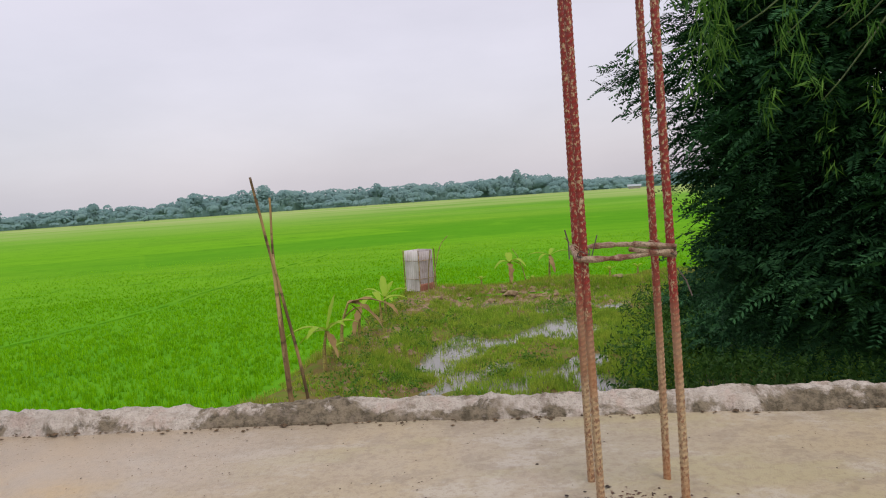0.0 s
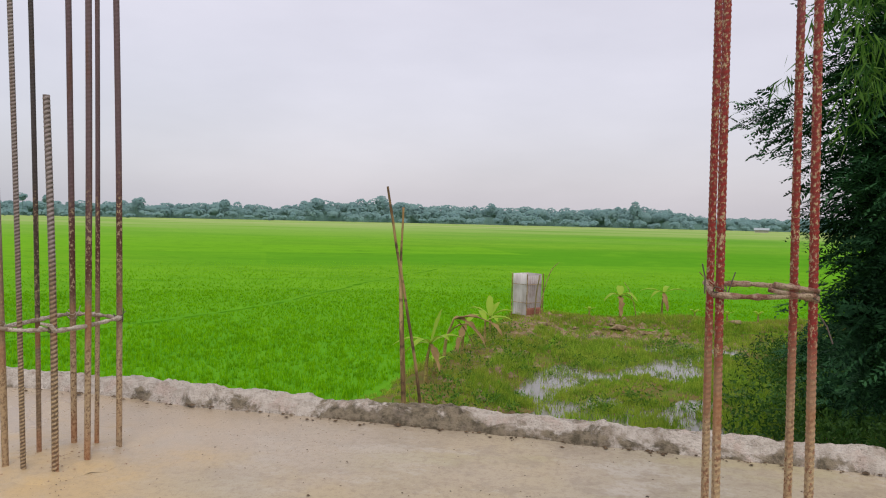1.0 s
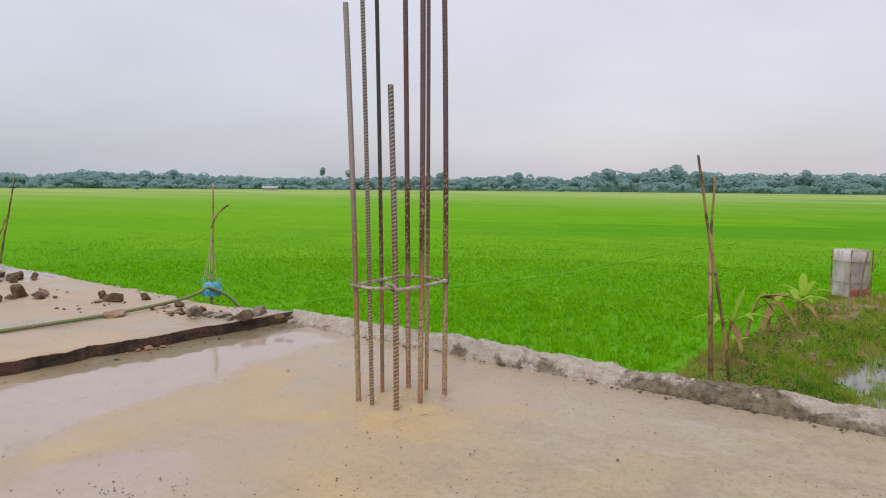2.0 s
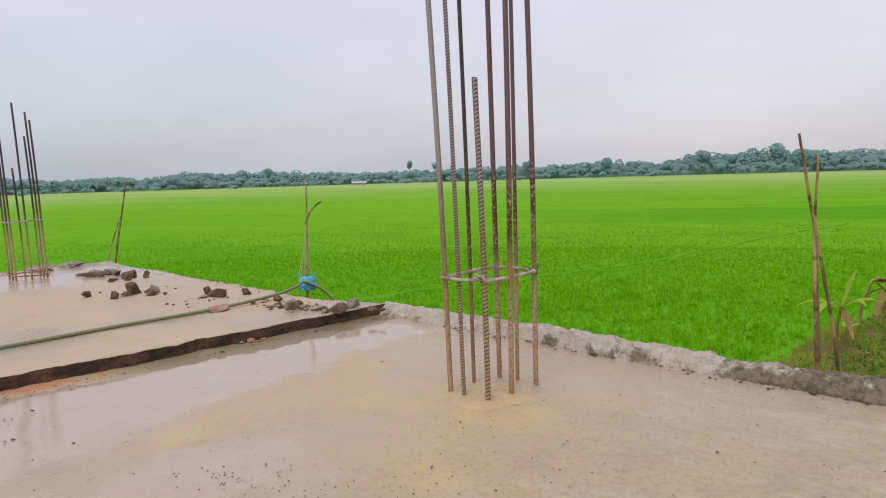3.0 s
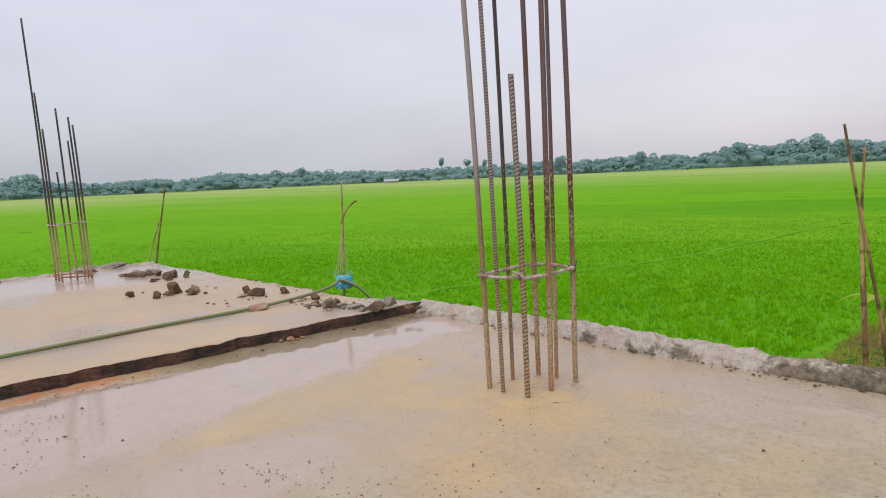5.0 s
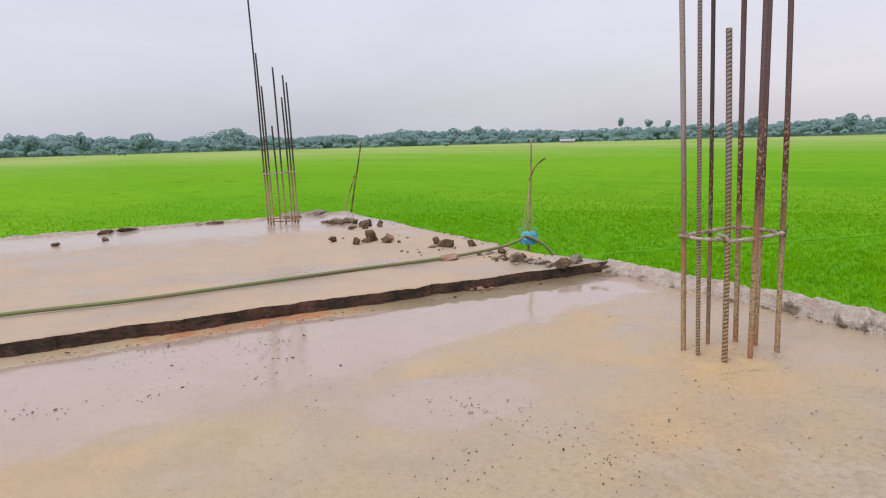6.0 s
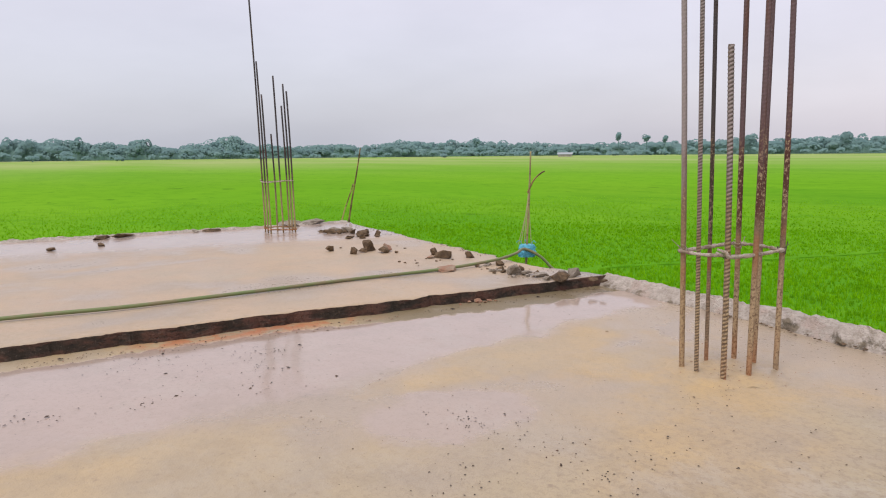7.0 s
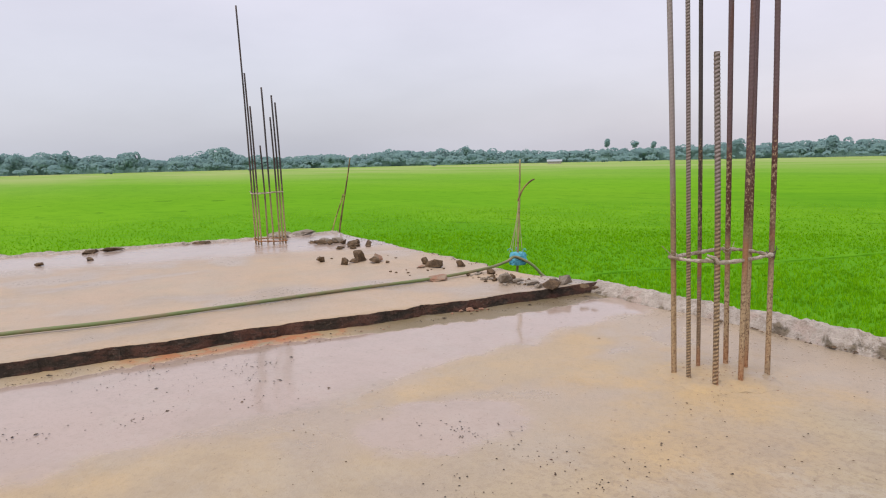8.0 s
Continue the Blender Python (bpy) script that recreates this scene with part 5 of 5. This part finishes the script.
def hut(at, turn):
    ob = thing("latrine_hut", "small pale tin-sheet field latrine with battens", "hut", at=at, turn=turn)
    w, d, h = 0.78, 0.80, 1.62
    for name, a, ln, hh, mat, lab in (("sheet", (0, 0, 0), w, h, M_TIN, "pale corrugated sheet"), ("sheet", (w, 0, 90), d, h * 0.97, M_TIN_GREY, "greyer sheet, rusty at its foot"),
                                      ("sheet", (w, d, 180), w, h, M_TIN_GREY, ""), ("sheet", (0, d, 270), d, h, M_TIN, "")):
        v, f = corrugated(ln, hh, 7, 0.018)
        m = pose(a[0], a[1], 0.0, 0, 0, a[2])
        part(name, mesh_of(name, [m @ Vector(q) for q in v], f, mat, True), None, ob, lab)
    v, f = corrugated(d, 0.3, 7, 0.018)
    m = pose(w + 0.03, 0, 0, 0, 0, 90)
    part("patch", mesh_of("patch", [m @ Vector(q) for q in v], f, M_TIN_RUST, True), None, ob, "rusty foot sheet")
    for z in (0.5, 1.22):
        for a, b in (((-0.05, -0.035, z), (w + 0.03, -0.035, z)), ((w + 0.035, -0.05, z), (w + 0.035, d + 0.05, z))):
            v, f = tube([a, b], 0.010, 6)
            part("batten", mesh_of("batten", v, f, M_BAM), None, ob)
    for x, y in ((-0.03, -0.03), (w + 0.05, -0.05), (w + 0.05, d + 0.05), (-0.03, d + 0.03)):
        v, f = tube([(x, y, -0.2), (x, y, h + 0.02)], 0.02, 6)
        part("post", mesh_of("post", v, f, M_BAM), None, ob)
    v, f = tube([(w + 0.14, 0.3, -0.1), (w + 0.22, 0.3, 0.9), (w + 0.36, 0.32, h)], 0.028, 6)
    part("post", mesh_of("post", v, f, M_BAM_PALE), None, ob, "loose pale bamboo prop")
    return ob


def height(x, y):
    return float(land(np.array(x, float), np.array(y, float)))


hut((-1.93, 28.2, height(-1.5, 28.0) - 0.03), -42)
pole("bamboo_pole", [(-0.85, 27.6, height(-0.85, 27.6)), (-0.7, 27.7, -2.0), (-0.45, 27.7, -1.2), (-0.15, 27.7, -0.85)], 0.022, 0.01, M_BAM, "leaning bamboo stick beside the hut")


def leaf_blade(base, heading, length, width, rise, droop, ragged=0.0, seed=0):
    """A long leaf with a folded midrib, arching out and down; its edge may be torn."""
    rr = random.Random(seed)
    n = 12
    d = Vector((math.cos(heading), math.sin(heading), 0))
    s = Vector((-d.y, d.x, 0))
    verts, faces = [], []
    for i in range(n + 1):
        t = i / n
        p = Vector(base) + d * length * (t * math.cos(rise)) + Vector((0, 0, length * (t * math.sin(rise) - droop * t * t)))
        w = width * (math.sin(math.pi * min(1, t * 0.92 + 0.06)) ** 0.7)
        wl = w * (1 - ragged * rr.random())
        wr = w * (1 - ragged * rr.random())
        up = Vector((0, 0, 1))
        verts += [p + s * wl + up * wl * 0.35, p, p - s * wr + up * wr * 0.35]
    for i in range(n):
        a = i * 3
        faces += [(a, a + 3, a + 4, a + 1), (a + 1, a + 4, a + 5, a + 2)]
    return verts, faces


def banana(at, tall, leaves, label, dry=False, seed=0, lean=(0, 0)):
    ob = thing("banana_plant", label, "banana plant", "banana plants on the bank", at=at)
    rr = random.Random(seed)
    top = Vector((lean[0], lean[1], tall))
    v, f = tube(smooth_line([(0, 0, -0.1), (lean[0] * 0.2, lean[1] * 0.2, tall * 0.5), tuple(top)], 5), [0.052 - 0.028 * i / 10 for i in range(11)], 8)
    part("stem", mesh_of("stem", v, f, M_STEM, True), None, ob)
    for heading, length, width, rise, droop, dead in leaves:
        v, f = leaf_blade(top - Vector((0, 0, 0.05)), radians(heading), length * 1.05, width * 1.25, radians(rise), droop, 0.6 if dead else 0.25, rr.randint(0, 999))
        part("leaf", mesh_of("leaf", v, f, M_BANANA_DRY if dead else M_BANANA, True), None, ob, "withered brown leaf" if dead else "")
    return ob


G = height
banana((-2.95, 15.5, G(-2.95, 15.5)), 0.95, [(40, 0.95, 0.07, 74, 0.18, 0), (20, 0.9, 0.09, 38, 0.5, 0), (190, 0.95, 0.09, 30, 0.55, 0), (160, 0.7, 0.08, 10, 0.6, 0), (240, 0.8, 0.09, 40, 0.7, 0), (330, 0.8, 0.08, 50, 0.6, 0), (300, 0.6, 0.08, -10, 0.6, 1)], "young banana plant with yellow-green leaves", seed=1, lean=(0.1, 0))
banana((-2.88, 17.5, G(-2.88, 17.5)), 1.18, [(5, 0.95, 0.14, 20, 0.42, 1), (-15, 0.8, 0.14, 10, 0.8, 1), (20, 0.6, 0.1, -30, 0.7, 1), (60, 0.5, 0.08, 30, 0.7, 1)], "bent withered banana plant with brown leaves", True, 2, (0.25, 0))
banana((-2.65, 19.1, G(-2.65, 19.1)), 0.95, [(0, 0.6, 0.12, -20, 0.7, 1), (180, 0.6, 0.12, 0, 0.8, 1), (250, 0.6, 0.12, -30, 0.6, 1), (60, 0.8, 0.1, 40, 0.4, 0)], "half-dead banana plant with hanging leaves", True, 3, (0.1, 0))
banana((-2.2, 20.7, G(-2.2, 20.7)), 0.75, [(10, 0.9, 0.12, 30, 0.45, 0), (-40, 0.7, 0.1, 10, 0.6, 1), (120, 0.7, 0.1, 50, 0.4, 0)], "small banana plant with drooping leaves", seed=6)
banana((-2.25, 22.6, G(-2.25, 22.6)), 0.65, [(100, 0.9, 0.11, 65, 0.2, 0), (0, 0.9, 0.12, 40, 0.4, 0), (180, 0.9, 0.12, 45, 0.4, 0), (50, 0.8, 0.1, 60, 0.3, 0), (300, 0.6, 0.1, 30, 0.6, 0)], "young pale-green banana plant on the bank", seed=4)
banana((2.3, 29.0, G(2.3, 29.0)), 0.95, [(200, 0.8, 0.15, 35, 0.8, 0), (330, 0.9, 0.15, 40, 0.8, 0), (90, 0.8, 0.13, 60, 0.4, 0), (20, 0.7, 0.14, 20, 0.9, 0), (270, 0.7, 0.14, -10, 0.8, 1)], "small banana plant with torn leaves", seed=5)
banana((3.95, 29.3, G(3.95, 29.3)), 1.1, [(175, 1.0, 0.10, 28, 0.42, 0), (5, 1.05, 0.10, 30, 0.42, 0), (60, 0.8, 0.10, 50, 0.5, 0), (215, 0.7, 0.1, 30, 0.7, 0), (280, 0.6, 0.12, -20, 0.7, 1)], "thin banana plant with two spread leaves", seed=7, lean=(0.05, 0))
for k, (x, y, h) in enumerate(((1.1, 28.9, 0.25), (5.2, 29.2, 0.3), (6.4, 29.1, 0.28), (7.6, 29.3, 0.3), (3.2, 29.2, 0.2), (-2.9, 16.4, 0.3))):
    banana((x, y, G(x, y)), h, [(a + 40 * k, 0.4, 0.06, 50, 0.4, 0) for a in (0, 90, 180, 270)], "low leafy seedling on the bank", seed=20 + k)
pole("bamboo_pole", [(3.0, 29.2, GROUND), (2.75, 29.2, -2.2), (2.45, 29.2, -1.65)], 0.02, 0.01, M_BAM, "leaning dry stick on the bank")


def clod(at, size, seed):
    ob = chunk(at, size, seed, M_EARTH, "reddish lump of dug earth on the bank", 0.45, 1.3, name="earth_clod")
    ob["category"], ob["group"] = "earth", "dug earth on the bank"


for k, (x, y, s) in enumerate(((2.2, 27.0, 0.35), (1.4, 26.6, 0.22), (0.5, 26.9, 0.2), (-0.6, 25.6, 0.24), (2.9, 26.6, 0.2), (-1.6, 21.4, 0.2), (-1.9, 18.8, 0.16), (1.9, 25.8, 0.2), (6.5, 28.0, 0.3))):
    clod((x, y, G(x, y) - 0.02), s, 80 + k)


def earth_crumbs():
    rr = np.random.default_rng(31)
    px = np.concatenate([rr.uniform(-1.8, 6.0, 950), rr.normal(-1.7, 0.6, 420)])
    py = np.concatenate([rr.normal(25.9, 1.0, 950), rr.uniform(14, 25, 420)])
    verts, faces = [], []
    base = np.array([(1, 0, 0), (0.3, 0.9, 0), (-0.8, 0.6, 0), (-0.9, -0.5, 0), (0.2, -1, 0), (0.1, 0.1, 0.6)])
    for x, y in zip(px, py):
        if bank_depth(x, y) < 0.5:
            continue
        k, q = len(verts), 0.04 + 0.15 * rr.uniform() ** 2.5
        p = base * rr.uniform(0.6, 1.2, (6, 3)) * q + np.array((x, y, height(x, y) - 0.01))
        verts += p.tolist()
        faces += [(k + a, k + (a + 1) % 5, k + 5) for a in range(5)]
    return tagged(new("earth_crumbs", mesh_of("earth_crumbs", verts, faces, M_EARTH)), "brown crumbs of dug earth on the bank", "earth", kind="stuff")


earth_crumbs()


# ---- the tree and the bamboo clump ----
def limb(a, b, r0, r1, seed, sag=0.0):
    a, b = Vector(a), Vector(b)
    pts = [a, a.lerp(b, 0.35) + Vector((0.2 * fbm(seed, 1), 0.2 * fbm(seed, 2), 0.1)), a.lerp(b, 0.7) + Vector((0.2 * fbm(seed, 3), 0.2 * fbm(seed, 4), -sag)), b]
    line = smooth_line(pts, 5)
    return tube(line, [r0 + (r1 - r0) * i / (len(line) - 1) for i in range(len(line))], 7)


def sprig_leaves(tips, spread_r, per, length, width, hang, flat=0.0):
    """Pointed leaves in fans round each tip; flat: how far the fans lie level."""
    tips = np.repeat(np.asarray(tips), per, 0)
    n = len(tips)
    p = tips + rng.normal(size=(n, 3)) * np.array([spread_r, spread_r, spread_r * (1 - 0.75 * flat)])
    d = rng.normal(size=(n, 3)) * np.array([1, 1, 1 - 0.7 * flat])
    d[:, 2] -= hang
    d /= np.linalg.norm(d, axis=1)[:, None]
    lie = rng.normal(size=(n, 3)) * (1 - 0.7 * flat) + np.array([0, 0, 2.0 * flat])
    s = np.cross(d, lie)
    s /= np.linalg.norm(s, axis=1)[:, None]
    l = length * rng.uniform(0.6, 1.2, n)[:, None]
    w = width * rng.uniform(0.7, 1.2, n)[:, None]
    return np.stack([p, p + d * l * 0.4 + s * w, p + d * l, p + d * l * 0.4 - s * w], 1).reshape(-1, 3)


def sprays(roots, axis, length, pairs, leaf, width):
    """Feathery twigs that reach out from the axis and droop, with leaflets in pairs along them."""
    p = np.asarray(roots)
    n = len(p)
    out = p - np.asarray(axis)
    out[:, 2] *= 0.25
    d = out / np.linalg.norm(out, axis=1)[:, None] + rng.normal(0, 0.45, (n, 3))
    d[:, 2] -= 0.12
    d /= np.linalg.norm(d, axis=1)[:, None]
    up = np.array((0.0, 0.0, 1.0)) + rng.normal(0, 0.28, (n, 3))
    side = np.cross(d, up)
    side /= np.linalg.norm(side, axis=1)[:, None]
    ln = length * rng.uniform(0.6, 1.25, n)[:, None]
    quads = []
    for k in range(pairs):
        t = (k + 0.6) / pairs
        q = p + d * ln * t - np.array((0, 0, 1.0)) * ln * 0.32 * t * t
        for sg in (-1, 1):
            f = d * 0.55 + side * sg + rng.normal(0, 0.16, (n, 3)) - np.array((0, 0, 0.18))
            f /= np.linalg.norm(f, axis=1)[:, None]
            w = np.cross(f, up)
            w /= np.linalg.norm(w, axis=1)[:, None]
            l = leaf * (1 - 0.45 * t) * rng.uniform(0.75, 1.2, n)[:, None]
            quads.append(np.stack([q, q + f * l * 0.45 + w * width, q + f * l, q + f * l * 0.45 - w * width], 1))
    return np.concatenate(quads).reshape(-1, 3)


def in_crown(n, centre, radii, shell):
    d = rng.normal(size=(n, 3))
    d /= np.linalg.norm(d, axis=1)[:, None]
    lump = 1 + 0.13 * np.sin(d[:, 0] * 6 + 1) * np.sin(d[:, 2] * 5 + 2) + 0.10 * np.sin(d[:, 1] * 9 + d[:, 2] * 7)
    r = (shell + (1 - shell) * rng.uniform(0, 1, n) ** 0.6) * lump
    return np.asarray(centre) + d * r[:, None] * np.asarray(radii)


tree = thing("broadleaf_tree", "large dense dark green tree beside the marsh", "tree", at=(6.9, 9.6, GROUND))
T0 = Vector((6.9, 9.6, GROUND))
v, f = limb((0, 0, -0.2), (0.3, 0.2, 5.0), 0.24, 0.12, 1)
part("trunk", mesh_of("trunk", v, f, M_BARK, True), None, tree)
for k, (x, y, z) in enumerate(((-2.4, 0.6, 5.4), (-3.2, 1.2, 4.6), (-1.2, -1.5, 6.3), (1.5, 1.2, 6.8), (0.4, -2.0, 4.4), (-1.8, -0.6, 3.6), (2.2, -0.8, 5.0))):
    v, f = limb((0.1, 0.05, 2.0 + 0.3 * (k % 4)), (x, y, z), 0.09, 0.02, k + 2)
    part("limb", mesh_of("limb", v, f, M_BARK, True), None, tree)
soup = []
for centre, radii, n, shell in (((6.25, 9.5, 1.9), (2.75, 2.6, 3.3), 4200, 0.6), ((6.6, 8.6, -0.3), (2.7, 2.1, 1.3), 1900, 0.5), ((6.3, 9.4, 3.8), (2.6, 2.4, 2.6), 1400, 0.55), ((5.4, 10.2, -0.3), (1.9, 1.6, 1.5), 1300, 0.5), ((4.55, 10.1, 1.8), (0.95, 1.0, 3.1), 1100, 0.3), ((6.0, 7.6, 0.9), (1.6, 1.2, 2.2), 1000, 0.5)):
    soup.append(sprays(in_crown(int(n * 0.85), centre, radii, shell) - np.array(T0), np.array(centre) - np.array(T0) + np.array((0.6, 0.6, -0.5)), 0.46, 11, 0.15, 0.017))
    inner = in_crown(int(n * 1.3), centre, [q * 0.76 for q in radii], 0.5) - np.array(T0)
    soup.append(sprig_leaves(inner, 0.17, 13, 0.14, 0.026, 0.3, 0.4))
# open sprays that reach out over the marsh
for centre, radii, n in (((3.30, 10.9, 2.20), (0.75, 0.5, 0.45), 95), ((3.75, 10.6, 1.45), (0.55, 0.5, 0.45), 85), ((3.75, 10.6, 0.85), (0.50, 0.4, 0.30), 60), ((3.85, 10.4, 2.9), (0.55, 0.5, 0.6), 90), ((3.9, 10.2, 3.7), (0.6, 0.5, 0.6), 90), ((2.95, 11.0, 2.4), (0.40, 0.4, 0.22), 26), ((4.05, 10.3, 0.1), (0.4, 0.4, 0.4), 40)):
    soup.append(sprays(in_crown(n, centre, radii, 0.1) - np.array(T0), np.array((6.2, 9.8, 1.5)) - np.array(T0), 0.34, 9, 0.12, 0.017))
part("crown", tri_soup("crown", np.concatenate(soup), M_TREE, 4), None, tree)

clump = thing("bamboo_clump", "tall bamboo clump with hanging bright leaves", "bamboo", at=(5.6, 6.2, GROUND))
C0 = Vector((5.6, 6.2, GROUND))
tips = []
for k in range(11):
    bx, by = rng.normal(0, 0.25), rng.normal(0, 0.25)
    ang = radians(rng.uniform(100, 260))
    reach, tall = rng.uniform(1.8, 3.2), rng.uniform(5.4, 7.2)
    end = Vector((bx + math.cos(ang) * reach, by + math.sin(ang) * reach * 0.6, tall - rng.uniform(0.2, 1.2)))
    line = smooth_line([(bx, by, -0.1), (bx * 1.2, by * 1.2, tall * 0.5), (bx + (end.x - bx) * 0.4, by + (end.y - by) * 0.4, tall), tuple(end)], 8)
    v, f = tube(line, [0.035 - 0.029 * i / (len(line) - 1) for i in range(len(line))], 7)
    part("culm", mesh_of("culm", v, f, M_CULM, True), None, clump)
    for p in line[len(line) // 2::3]:
        tips += [p + Vector((rng.normal(0, 0.2), rng.normal(0, 0.2), -abs(rng.normal(0, 0.25)))) for _ in range(1)]
# hanging sprays
SPRAYS = np.concatenate([in_crown(42, (2.36, 5.75, 2.60), (0.60, 0.5, 1.0), 0.2), in_crown(9, (3.2, 5.35, 3.1), (0.6, 0.5, 0.6), 0.2)]) - np.array(C0)
tips = [t for t in tips] + [Vector(q) for q in SPRAYS]
soup = []
for t in tips:
    drop = rng.uniform(0.2, 0.6)
    q = np.linspace(0, 1, 4)[:, None] * np.array([rng.normal(0, 0.12), rng.normal(0, 0.12), -drop]) + np.array(t)
    soup.append(sprig_leaves(q[1:], 0.03, 9, 0.19, 0.0080, 1.6))
part("leaves", tri_soup("leaves", np.concatenate(soup), M_BAMLEAF, 4), None, clump)

# low dark shrubs, added to stand for the shade behind the tree
soup = []
for centre, radii, n in (((8.6, 17.0, -2.3), (2.2, 1.9, 1.5), 520), ((11.4, 16.0, -1.8), (2.6, 2.2, 2.1), 600), ((10.4, 20.5, -2.0), (2.6, 2.2, 1.9), 560), ((13.5, 21.0, -1.2), (3.2, 2.6, 2.8), 700), ((7.6, 20.8, -2.7), (1.3, 1.2, 0.8), 220), ((6.3, 16.2, -2.9), (1.0, 1.0, 0.6), 150)):
    soup.append(sprays(in_crown(n, centre, radii, 0.35), centre, 0.5, 9, 0.18, 0.024))
    soup.append(sprig_leaves(in_crown(n, centre, [q * 0.8 for q in radii], 0.3), 0.2, 9, 0.18, 0.04, 0.2))
tagged(new("shrubs", tri_soup("shrubs", np.concatenate(soup), M_TREE, 4)), "dark leafy shrubs standing in for the shade behind the tree", "shrub", kind="stuff")

x, y = rng.uniform(3.0, 12.0, 7800), rng.uniform(10.5, 25.0, 7800)
keep = rng.uniform(0, 1, len(x)) < np.clip((x - 0.30 * y + 1.6) / 3.0, 0, 1) * 0.8
x, y = x[keep], y[keep]
z = land(x, y) + rng.uniform(0.02, 0.42, len(x))
tagged(new("undergrowth", tri_soup("undergrowth", sprig_leaves(np.stack([x, y, z], -1), 0.12, 12, 0.15, 0.026, -0.5, 0.3), M_UNDER, 4)), "dark leafy undergrowth at the foot of the tree", "undergrowth", kind="stuff")

# broad-leaved weeds in clumps over marsh and bank
spots = [(rng.uniform(-2.6, 4.5), rng.uniform(13.5, 25.5)) for _ in range(20)] + [(-2.0 + rng.normal(0, 0.35), q) for q in np.linspace(14.0, 24.0, 9)]
soup = []
for cx, cy in spots:
    n = int(rng.integers(6, 26))
    x, y = cx + rng.normal(0, 0.32, n), cy + rng.normal(0, 0.45, n)
    z = np.maximum(land(x, y), -3.40) + rng.uniform(0.02, 0.20, n)
    soup.append(sprig_leaves(np.stack([x, y, z], -1), 0.06, 8, 0.10, 0.020, -0.5, 0.3))
tagged(new("marsh_weeds", tri_soup("marsh_weeds", np.concatenate(soup), M_WEED_DARK, 4)), "dark clumps of broad-leaved weeds in the marsh", "weeds", kind="stuff")
